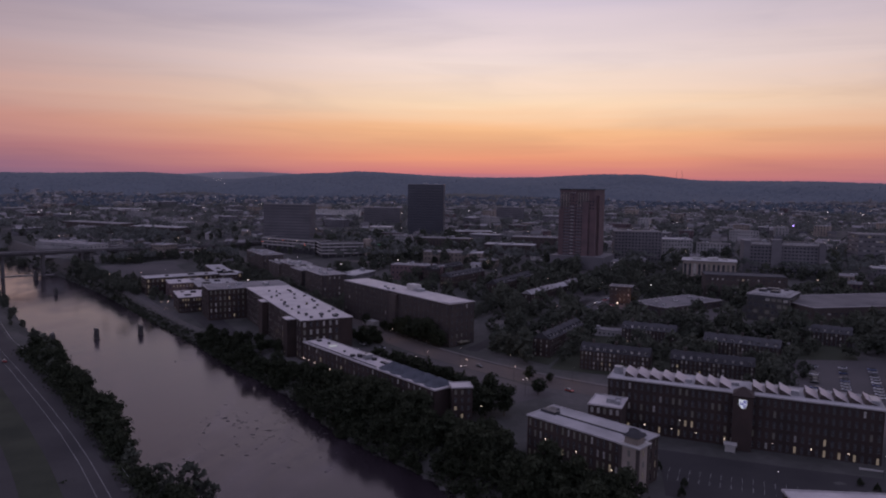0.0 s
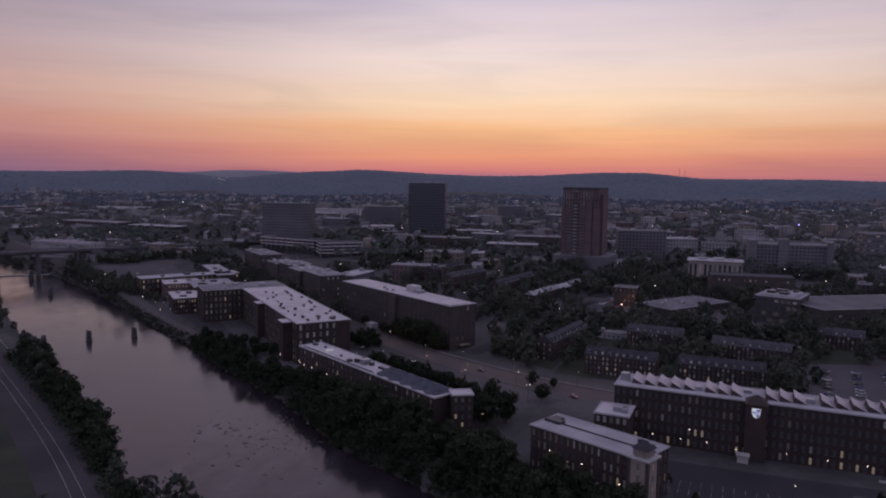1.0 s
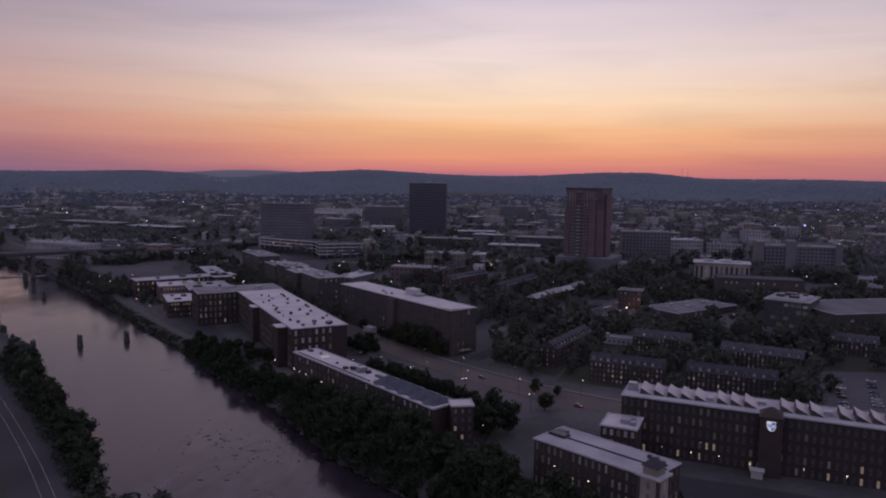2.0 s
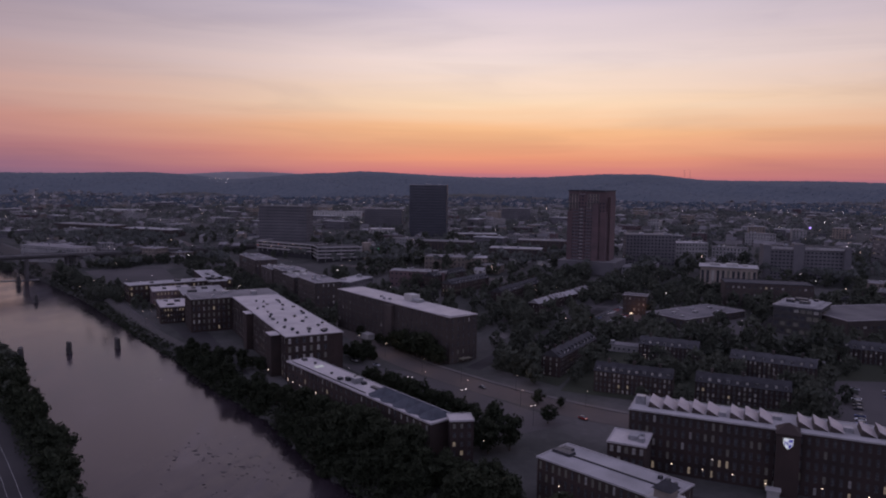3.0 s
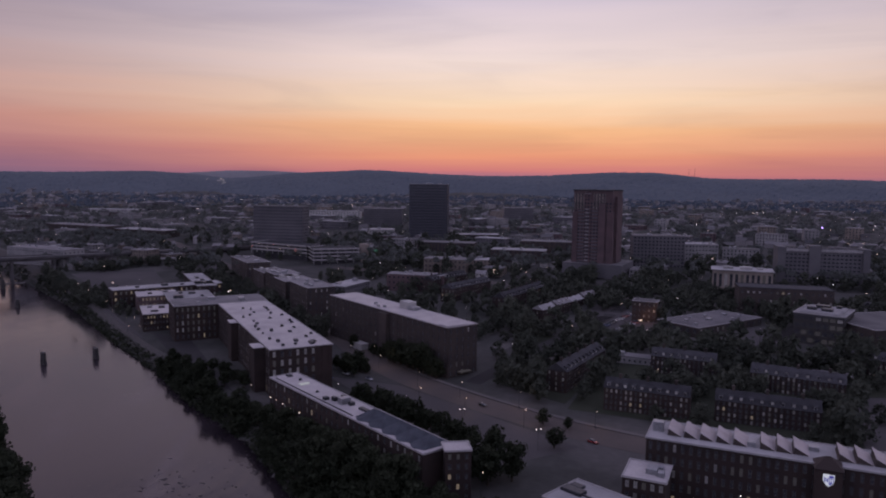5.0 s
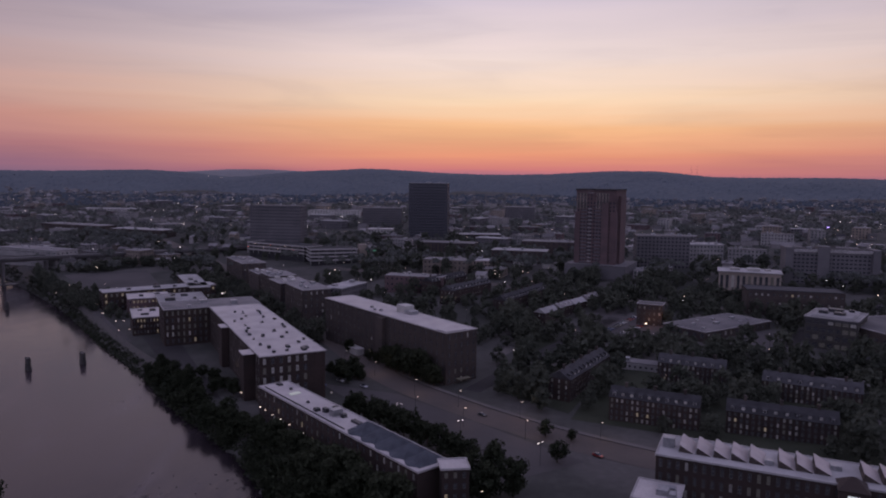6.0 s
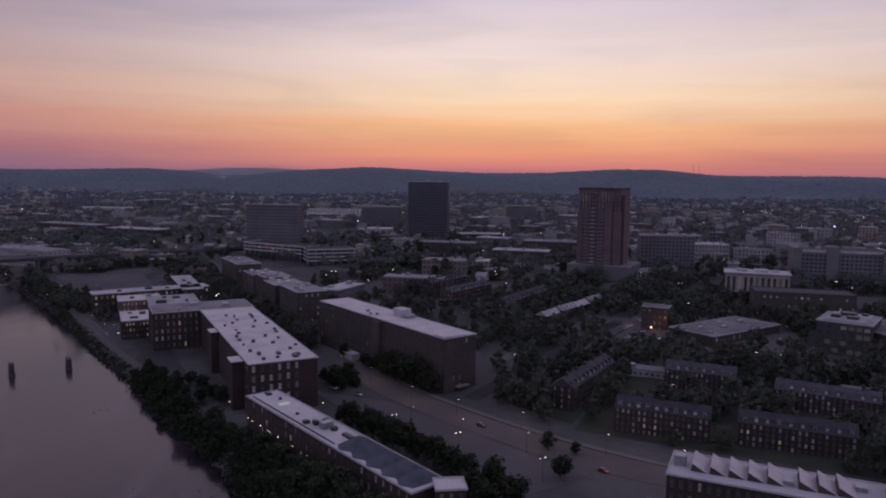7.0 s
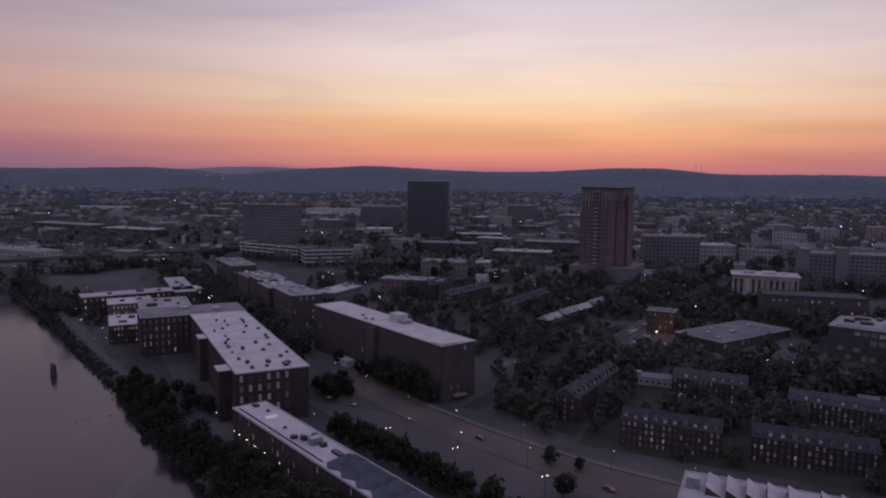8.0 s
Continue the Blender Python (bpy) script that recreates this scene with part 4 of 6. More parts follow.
part("centre_bay", Geo().box(24.2, 31.0, -1.6, -0.34, 13.5, hr - 9), BRICK_RED, tower_r)
for x0, x1, cols in ((0.3, 9.6, 3), (19.0, 31.0, 4)):
    step = (x1 - x0) / cols
    for k in range(5):
        z = hr - 14.5 + k * 3.1
        part("crown_panel", Geo().box(x0, x1, -1.06, -0.84, z, z + 2.2), BRICK_TAN, tower_r, "pale window surround")
        for c in range(cols):
            part("crown_window", Geo().box(x0 + (c + 0.25) * step, x0 + (c + 0.75) * step, -1.16, -1.064, z + 0.3, z + 1.9), GLASS, tower_r)
for x0, x1 in ((-1.2, 10.8), (16.2, 38.0)):
    part("roof_edge", Geo().box(x0, x1, -1.5, 41.6, hr + 3.01, hr + 4.2), SLATE, tower_r, "dark roof edge")
part("crown_back", Geo().box(10.51, 16.49, 6.0, 40.0, hr - 7.0, hr + 2.0), BRICK_RED, tower_r)
part("side_wing", Geo().box(37.7, 40.5, 8, 30, 0, hr * 0.97), BRICK_RED, tower_r)
for k in range(17):
    part("balcony", Geo().box(11.2, 15.0, -1.5, -0.31, 8 + k * 3.6, 8.25 + k * 3.6).box(11.2, 15.0, -1.5, -1.42, 8.25 + k * 3.6, 9.2 + k * 3.6), CONCRETE, tower_r)
part("podium", Geo().box(-8, 50, -9, 44, 0, 13).slab(-8.4, 50.4, -9.4, 44.4, 13, 13.6, 0.2), GREYBROWN, tower_r)

shell("slab_block", "dim brown brick slab block with narrow windows", "office building", -240, 945, -10, 64, 22, 82, 14, 20, 6, GREYBROWN, ROOF_GREY, base=28, ww=1.6, wh=1.7)
shell("slab_block", "dim brown office block with a lit roof edge", "office building", -138, 1226, 0, 62, 26, 68.5, 9, 18, 8, GREYBROWN, ROOF_GREY, base=36, ww=2.0, wh=1.8)
shell("office_block", "dark brick office block behind trees", "office building", 200, 826, -8, 53, 30, 60, 9, 14, 8, GREYBROWN, ROOF_GREY, base=26, ww=2.0, wh=1.7)
shell("office_block", "grey stone low office block", "office building", 262, 846, 0, 36, 24, 50, 5, 10, 6, CONCRETE, ROOF_LIGHT, base=27)
hotel, hh = shell("hotel", "wide concrete hotel with ribbed floors and dark roof bands", "hotel", 316, 737, -14, 72, 22, 57, 10, 20, 6, GREYBROWN, SLATE, base=21, ww=2.3, wh=1.5)
for x0, x1, y1, up in ((-3, 4, 20, 1.5), (24, 34, 10, 3.2), (69, 75, 20, 1.0)):
    part("stair_shaft", Geo().box(x0, x1, -2.5, y1, 0, hh + up), GREYBROWN, hotel)
for x0, x1 in ((4.1, 23.9), (34.1, 68.9)):
    part("roof_band", Geo().box(x0, x1, -1.3, -0.46, hh - 2.4, hh + 0.2), COPING, hotel, "pale roof band")
block("office_block", "concrete office with long glazed bands", "office building", 470, 800, -8, 70, 30, 62, 6, {"right": 16, "front": 7}, wall=GREYBROWN, roof=ROOF_GREY, base=30, ww=3.4, wh=1.6)
lib, hl = block("library", "stone library with tall pilasters and flat overhanging roof", "public building", 226, 664, -20, 46, 26, 44.5, 1, {"right": 11, "back": 6}, wall=BRICK_TAN, roof=ROOF_LIGHT, base=26, ww=2.2, wh=11.0, first=2.0, over=1.2, lit=0.0, dim=0.1, bars=3)
roof_boxes(lib, hl, [(12, 13, 8, 6, 2.0), (26, 12, 10, 7, 2.4), (37, 15, 5, 4, 1.6)], PALE)
block("brick_warehouse", "low dark red brick warehouse with small pale roof", "warehouse", 228, 612, -14, 66, 24, 37.5, 3, {"right": 16, "front": 5}, wall=BRICK_OLD, roof=SLATE, base=18, coping=SLATE, ww=1.6, wh=1.7, lit=0.02)
office_h, hoh = block("office_building", "square five-storey dark office with full-height glazing and pale roof rim", "office building", 224, 516, -38, 28, 34, 36.0, 5,
                      {"right": 7, "front": 7, "back": 8}, wall=DARKSTONE, roof=ROOF_LIGHT, base=12, ww=3.0, wh=2.7, lit=0.0, dim=0.4, bars=4, over=0.5, pale=0.05)
part("cornice_band", Geo().box(-0.5, 28.5, -0.5, 34.5, hoh - 1.6, hoh - 0.004), SLATE, office_h, "dark band under the roof rim")
part("upper_roof", Geo().slab(2.5, 25.5, 2.5, 31.5, hoh + 0.31, hoh + 1.7, 0.9), ROOF_LIGHT, office_h)
roof_boxes(office_h, hoh + 1.4, [(8, 10, 5, 4, 1.8), (17, 9, 6, 5, 1.6), (13, 20, 8, 6, 1.9), (21, 25, 3, 3, 1.4)], DARKMETAL)
hall_k, hk = block("flat_hall", "broad low hall with wide light gravel roof", "hall", 167.7, 526.4, 34.6, 70, 33, 22.4, 1, {"front": 6, "right": 12}, wall=BRICK_OLD, roof=ROOF_DARK, base=15.5, ww=2.4, wh=2.6, first=2.2, lit=0.03)
roof_boxes(hall_k, hk, [(14, 20, 3, 2, 1.2), (30, 14, 4, 3, 1.4), (48, 8, 2, 2, 1.1), (56, 20, 3, 3, 1.3), (26, 26, 2, 2, 1.0), (40, 24, 2.5, 2, 1.1), (8, 8, 2, 2, 1.2), (62, 12, 2, 2, 1.0)], METAL)
block("flat_store", "long flat-roofed store with grey roof and shaded front", "store", 256, 483, 12, 110, 52, 31.5, 2, {"right": 22, "front": 8}, wall=BRICK_OLD, roof=ROOF_DARK, base=14, ww=2.6, wh=1.6, lit=0.01)
house_o, _ = block("orange_lit_house", "brick corner house glowing under an orange lamp", "house", 138, 580, -24, 17, 12, 31, 4, {"right": 5, "front": 4}, wall=BRICK_OLD, roof=ROOF_DARK, base=14, lit=0.05, ww=1.2, wh=1.9)


def garage(x, y, turn, L, W, top, tiers, label):
    """A car park: open decks with pale parapets and dark gaps."""
    z = top - tiers * 3.9
    root = thing("parking_garage", x, y, z, turn, label, "car park")
    # solid dark box added inside, standing for the shade between the decks
    part("core", Geo().box(2, L - 2, 2, W - 2, -8, tiers * 3.9 - 0.6), SLATE, root)
    for k in range(tiers):
        part("deck", Geo().box(0, L, 0, W, k * 3.9 + 2.3, k * 3.9 + 2.6).box(0, L, -0.25, 0, k * 3.9 + 2.2, k * 3.9 + 3.9).box(-0.25, 0, -0.25, W, k * 3.9 + 2.2, k * 3.9 + 3.9), COPING, root)
        for i in range(int(L / 9) + 1):
            part("column", Geo().box(i * 9, i * 9 + 0.6, 0.1, 0.7, k * 3.9 - 1.3, k * 3.9 + 2.3), CONCRETE, root)
    return root


g1 = garage(-236, 918, -32, 92, 30, 40.5, 3, "pale concrete parking garage with stacked open decks")
for i in range(7):
    part("deck_lamp", Geo().box(2 + i * 12, 2.5 + i * 12, -0.6, -0.28, 5.6 + (i % 2) * 3.9, 6.1 + (i % 2) * 3.9), LAMP_WARM if i % 3 else LAMP_RED, g1)
g2 = garage(-146, 842, 20, 52, 34, 40.0, 4, "pale concrete parking garage with four ribbed decks")
part("stair_shaft", Geo().box(54, 62, -1.5, 10, -8, 19.5), BRICK_TAN, g2, "tan stair shaft")
part("neon_strip", Geo().box(62.5, 72, -0.6, -0.3, 12.0, 12.7), LAMP_GREEN, g2, "green glowing strip sign")


# ---- brick row houses ----


def row_houses(x, y, turn, L, W, eave, nf, nb, dormers, label, base=None, lit=0.03, dim=0.10, roofm=None, group="brick row houses", seed=1):
    """A terrace with a slate gable roof, a chimney between houses and a dormer over every second bay."""
    z = base if base is not None else gz(x, y) - 0.4
    h = eave - z
    root = thing("row_house", x, y, z, turn, label, "row houses", group)
    g = Geo().box(0, L, 0, W, 0, h)
    slots = []
    for side, n2 in (("right", nb), ("front", 3), ("back", 3)):
        m = face_matrix(side, L, W)
        for sx, sz, k, bcol in facade(Turned(g, m), W if side != "right" else L, 0, h, nf, n2, 1.0, 1.7, 0.5, 0.2):
            slots.append(m @ Matrix.Translation((sx, -0.02, sz)))
    rise = W * 0.36
    for gx in (0.0, L - 0.3):
        g.add([(gx, 0, h), (gx, W, h), (gx, W / 2, h + rise - 0.3), (gx + 0.3, 0, h), (gx + 0.3, W, h), (gx + 0.3, W / 2, h + rise - 0.3)], [(0, 2, 1), (3, 4, 5), (0, 3, 5, 2), (1, 2, 5, 4)])
    part("wall", g, BRICK, root)
    rf = part("roof", Geo().gable(-0.4, L + 0.4, -0.6, W + 0.6, h + 0.02, rise), roofm or SLATE, root)
    whole = window_meshes(1.0, 1.7, 2)[3]
    q = random.Random(seed)
    for m in slots:
        v = q.random()
        part("window", whole[1 if v < lit else (2 if v < lit + dim else (3 if v < 0.48 else 0))], None, root, at=m)
    for i in range(dormers):
        cx = (i + 0.5) * L / dormers
        d = Geo().box(cx - 0.8, cx + 0.8, 0.7, 3.2, h + 0.4, h + 2.0).gable(cx - 1.0, cx + 1.0, 0.5, 3.4, h + 2.0, 0.7)
        d.box(cx - 0.62, cx + 0.62, 0.6, 0.69, h + 0.5, h + 1.95, 1).box(cx - 0.4, cx + 0.4, 0.55, 0.59, h + 0.7, h + 1.8, 2)
        part("dormer", d, [SLATE if roofm is None else COPING, PALE, BLIND if i % 3 else GLASS], rf)
    for i in range(max(2, int(L / 11))):
        cx = (i + 0.5) * L / max(2, int(L / 11))
        part("chimney", Geo().box(cx - 0.6, cx + 0.6, W / 2 - 0.5, W / 2 + 0.5, h + rise - 1.4, h + rise + 1.6).slab(cx - 0.75, cx + 0.75, W / 2 - 0.65, W / 2 + 0.65, h + rise + 1.6, h + rise + 1.9, 0.1), BRICK_OLD, rf)
    return root


TERRACE = "three-storey brick row houses with slate roof and dormers"
row_houses(79, 397, -23, 38, 11, 20.5, 4, 17, 10, TERRACE, lit=0.03, seed=2)
row_houses(125, 380, -23, 42, 11, 20.5, 4, 18, 10, TERRACE, lit=0.05, seed=3)
row_houses(65, 421, 59, 58, 11, 20.8, 4, 22, 11, TERRACE, lit=0.02, seed=5)
row_houses(117, 454, -25, 33, 11, 22.0, 4, 14, 8, TERRACE, lit=0.03, seed=6)
row_houses(158.5, 423, -30, 42, 11, 21.8, 4, 18, 9, TERRACE, lit=0.02, seed=7)
row_houses(223, 447, -28, 34, 11, 24.0, 4, 14, 8, TERRACE, lit=0.02, seed=8)
FARTERRACE = "distant brick terrace with a row of pale dormers and chimneys"
row_houses(6.7, 650, 56, 62, 11, 27.0, 3, 16, 12, FARTERRACE, seed=9)
row_houses(-10, 684, 56, 56, 11, 29.0, 3, 14, 12, FARTERRACE, seed=10)
row_houses(48, 610, 60, 80, 11, 26.5, 3, 20, 15, FARTERRACE, seed=11)
for i in range(4):
    row_houses(73 + 13.9 * i, 580 + 19.1 * i, 54, (20, 21, 19.5, 22)[i], 8.5, (23.2, 23.8, 23.4, 24.2)[i], 2, 5, (0, 3, 0, 3)[i], "short terrace with a pale worn roof beside the car park", seed=12 + i, roofm=(ROOF_LIGHT, ROOF_GREY)[i % 2])

for x, y, tn, L, W, top in ((100, 476, -25, 24, 9, 16.5), (196, 434, -25, 18, 10, 18.0)):
    rt, _ = shell("pale_annex", "low grey flat-roofed annex among the trees", "building", x, y, tn, L, W, top, 1, 8, 3, CONCRETE, ROOF_GREY, ww=1.2, wh=1.3, units=1)

# ---- lesser buildings of the town ----
FOOT = []


def claim(x, y, r):
    FOOT.append((x, y, r))


def claim_tree():
    """Ground taken by buildings so far, sampled along each one."""
    for ob in list(scene.objects):
        if ob.parent is None and ob.type == "EMPTY":
            w = next((c for c in ob.children if c.name.startswith(("wall", "core", "shaft"))), None)
            if not w:
                continue
            xs = [p[0] for p in w.bound_box]
            ys = [p[1] for p in w.bound_box]
            L, W = max(xs), max(ys)
            m = ob.matrix_basis
            n1, n2 = max(1, int(L / 6.5)), max(1, int(W / 6.5))
            for i in range(n1 + 1):
                for j in range(n2 + 1):
                    p = m @ Vector((L * i / n1, W * j / n2, 0))
                    claim(p.x, p.y, 5.0)


def free(x, y, r):
    return all((x - a) ** 2 + (y - b) ** 2 > (r + c) ** 2 for a, b, c in FOOT)


claim_tree()
for x, y in ((118, 690), (140, 700), (160, 690), (150, 720)):
    claim(x, y, 14)
TOWN_ROADS = [[(18, 440), (70, 520), (120, 590), (185, 690), (260, 800)], [(95, 430), (170, 470), (250, 560), (340, 640)], [(-120, 830), (0, 760), (110, 690), (230, 620), (380, 540)]]
for line, w in (([(160, 505), (186, 512)], 13), ([(-250, 895), (-172, 846)], 20), ([(-140, 818), (-78, 841)], 18), ([(-255, 868), (-185, 815)], 14), ([(-97, 412), (-163, 533)], 13), ([(-188, 548), (-215, 585)], 14), (STREET, 11), (HIGHWAY, 13), *((r, 7) for r in TOWN_ROADS), ([(100, 535), (135, 575)], 20), ([(118, 535), (150, 560)], 14), ([(66, 490), (70, 500)], 9), ([(38, 512), (44, 520)], 8), ([(105, 545), (160, 612)], 18), ([(200, 350), (232, 385)], 20), ([(-385, 795), (-325, 735)], 26), ([(-330, 835), (-275, 735)], 26), ([(-350, 770), (-285, 790)], 22), ([(250, 640), (330, 660)], 30), ([(208, 502), (262, 478)], 17), ([(200, 470), (228, 486)], 17), ([(196, 505), (215, 550)], 16)):
    for (ax, ay), (bx, by) in zip(line[:-1], line[1:]):
        k = max(1, int(math.hypot(bx - ax, by - ay) / 6))
        for i in range(k + 1):
            claim(ax + (bx - ax) * i / k, ay + (by - ay) * i / k, w - 2)

for args in (
    ("pale_depot", "long pale flat-roofed depot by the bridge", "warehouse", -508, 879, -24, 95, 26, 34.0, 3, 22, 5, CONCRETE, ROOF_GREY),
    ("warehouse", "long low warehouse with light roof", "warehouse", -640, 1188, -24, 130, 30, 40, 2, 20, 5, BRICK_OLD, ROOF_GREY),
    ("warehouse", "long low warehouse with light roof", "warehouse", -500, 1125, -20, 95, 30, 38, 2, 16, 5, BRICK_OLD, ROOF_LIGHT),
    ("warehouse", "distant pale-roofed shed at the town edge", "warehouse", -768, 1540, 0, 120, 34, 47, 2, 18, 5, PALE, ROOF_LIGHT),
    ("office_block", "distant pale office block", "office building", -261, 1395, 0, 95, 24, 56, 5, 18, 5, PALE, ROOF_LIGHT),
    ("office_block", "far brown block on the rise", "office building", 101, 1351, 0, 52, 24, 68, 7, 14, 6, GREYBROWN, ROOF_GREY),
    ("flat_store", "low brick store with pale parapet", "store", 8, 1044, 2, 64, 24, 42, 3, 14, 5, BRICK_OLD, ROOF_LIGHT),
    ("flat_store", "small tan brick block", "store", 28, 803, 8, 27, 20, 34, 3, 7, 5, BRICK_TAN, ROOF_LIGHT),
    ("pale_hall", "small hall with a white roof", "hall", -114, 1094, 0, 35, 24, 44, 2, 8, 5, PALE, ROOF_WHITE),
    ("flat_store", "brown brick commercial block", "store", -36, 943, -12, 70, 26, 40, 4, 16, 6, BRICK_OLD, ROOF_GREY),
    ("flat_store", "brick block with dim shop front", "store", -52, 705, -12, 52, 18, 31.5, 3, 12, 5, BRICK_RED, ROOF_GREY),
    ("flat_store", "flat brick block beside the avenue", "store", -22, 790, -14, 44, 22, 36.5, 3, 10, 5, BRICK_TAN, ROOF_GREY),
    ("flat_store", "low dark brick block", "store", 50, 860, -14, 60, 24, 40, 3, 12, 5, BRICK_OLD, ROOF_LIGHT),
    ("flat_store", "low dark brick block", "store", 90, 930, -14, 70, 24, 44, 3, 12, 5, BRICK_OLD, ROOF_GREY),
):
    shell(*args)
    nm, _, _, x, y, tn, L, W = args[:8]
    for i in range(int(L / 10) + 1):
        for j in range(int(W / 10) + 1):
            p = pose(x, y, 0, 0, 0, tn) @ Vector((i * 10, j * 10, 0))
            claim(p.x, p.y, 6)

# low blocks and houses, built once each and set along the town's grid
tr = random.Random(21)
STOCK = []
for i in range(10):
    L, W, h = tr.uniform(18, 46), tr.uniform(13, 24), tr.choice([7, 8, 10, 11, 13, 16])
    wall = (BRICK_TAN, CONCRETE, GREYBROWN, BRICK_RED, CONCRETE)[i % 5]
    rt, _ = shell("town_block", ("flat-roofed brick town block, dim at dawn", "pale flat-roofed town block, dim at dawn")[wall is CONCRETE], "building", 0, -3000 - 60 * i, 0, L, W, h, max(2, int(h / 3.4)), max(4, int(L / 3.6)), max(3, int(W / 3.6)),
                  wall, (ROOF_GREY, ROOF_DARK, ROOF_LIGHT, ROOF_DARK, ROOF_GREY)[i % 5], base=0, units=2, group="town blocks", seed=i)
    STOCK.append((rt, L, W))


def house(i):
    L, W, h = tr.uniform(8, 12), tr.uniform(7, 9), tr.choice([5.5, 6.0, 7.5])
    root = thing("town_house", 0, -3000 - 60 * i, 0, 0, "small gabled wooden house among trees", "house", "town houses")
    g = Geo()
    for side in ("front", "back", "left", "right"):
        facade(Turned(g, face_matrix(side, L, W)), W if side in ("front", "back") else L, 0, h, 2, 3, 0.9, 1.4, 0.5, 0.15)
    part("wall", g, (PALE, BRICK_TAN, CONCRETE, PALE)[i % 4], root)
    part("glazing", Geo().box(0.004, L - 0.004, 0.004, W - 0.004, 0, h - 0.01), GLASS, root)
    part("roof", Geo().gable(-0.5, L + 0.5, -0.6, W + 0.6, h + 0.01, W * 0.42), (SLATE, ROOF_GREY, SLATE, ROOF_GREY)[i % 4], root)
    part("chimney", Geo().box(L * 0.3, L * 0.3 + 0.7, W / 2 - 0.4, W / 2 + 0.4, h + W * 0.3, h + W * 0.42 + 1.2), BRICK_OLD, root)
    return root, L, W


HOUSES = [house(i) for i in range(6)]


def scatter_buildings(stock, count, box, dens_seed, gap, first):
    q = random.Random(dens_seed)
    placed, tries = 0, 0
    while placed < count and tries < count * 60:
        tries += 1
        y = box[2] + (box[3] - box[2]) * q.random() ** 0.8
        half = box[1] * (0.35 + 0.65 * (y - box[2]) / (box[3] - box[2])) if box[1] else 0.68 * y
        x = q.uniform(-half, half)
        d, s = river_side(np.array([x]), np.array([y]))
        if d[0] < HALF + 40:
            continue
        rt, L, W = stock[placed % len(stock)] if placed < len(stock) else q.choice(stock)
        r = math.hypot(L, W) / 2
        if not free(x, y, r * 0.8 + gap):
            continue
        turn = q.choice([-24, 66, -34, 56, -20]) + q.uniform(-3, 3)
        p = pose(0, 0, 0, 0, 0, turn) @ Vector((L / 2, W / 2, 0))
        zb = min(gz(x - 8, y), gz(x + 8, y), gz(x, y - 8), gz(x, y + 8)) - 0.4
        m = pose(x - p.x, y - p.y, zb, 0, 0, turn)
        if placed < len(stock):
            rt.matrix_basis = m
        else:
            copy_thing(rt, m)
        claim(x, y, r * 0.8)
        placed += 1


scatter_buildings(STOCK, 150, (0, 0, 600, 1750), 5, 3, True)
scatter_buildings(HOUSES, 240, (0, 0, 560, 2300), 6, 3, True)

# the many small houses of the outer streets, too far off to tell apart
HOUSE_WALL = mat("house_siding", (0.22, 0.205, 0.205), (0.14, 0.13, 0.13), 0.85, 0.02, 1.0, 0.0, vary=0.45, per="island")
HOUSE_ROOF = mat("shingle_roofs", (0.150, 0.140, 0.142), (0.10, 0.094, 0.098), 0.85, 0.02, 1.0, 0.0, vary=0.55, per="island", spec=0.1)
small = Geo()
q = random.Random(91)
spots = np.array(FOOT)
laid = []
for _ in range(9000):
    if len(laid) >= 850:
        break
    y = 800 + 1600 * q.random() ** 0.9
    x = q.uniform(-0.68, 0.68) * y
    L, W, h = q.uniform(8, 16), q.uniform(7, 10), q.choice((4.5, 5.5, 6.5, 7.5, 9.5))
    if q.random() < 0.25:
        L, W = L * 1.8, W * 1.6
    r = 0.5 * math.hypot(L, W)
    if river_side(np.array([x]), np.array([y]))[0][0] < HALF + 30 or (np.hypot(spots[:, 0] - x, spots[:, 1] - y) < spots[:, 2] + r * 0.7).any():
        continue
    if laid and (np.hypot(np.array(laid)[:, 0] - x, np.array(laid)[:, 1] - y) < np.array(laid)[:, 2] + r * 0.75).any():
        continue
    laid.append((x, y, r * 0.75))
    m = pose(x, y, gz(x, y) - 0.6, 0, 0, q.choice([-24, 66, -34, 56, -20]) + q.uniform(-4, 4))
    g = Turned(small, m)
    g.box(-L / 2, L / 2, -W / 2, W / 2, 0, h)
    if W > 10.5:
        g.slab(-L / 2 - 0.3, L / 2 + 0.3, -W / 2 - 0.3, W / 2 + 0.3, h + 0.01, h + 0.7, 0.1, 1)
        g.slab(-2, 1.5, -1.5, 1.5, h + 0.71, h + 2.4, 0.1, 0)
    else:
        g.gable(-L / 2 - 0.5, L / 2 + 0.5, -W / 2 - 0.5, W / 2 + 0.5, h + 0.01, W * q.uniform(0.3, 0.5), q.choice((0, 0, 2.0)), 1)
        g.box(L * 0.2, L * 0.2 + 0.8, -0.4, 0.4, h, h + W * 0.5 + 1.0)
for x, y, r in laid:
    claim(x, y, r)
tagged(new("distant_houses", small.mesh("distant_houses", HOUSE_WALL, HOUSE_ROOF)), "small pale and dark-roofed houses filling the far streets", "houses", kind="stuff")

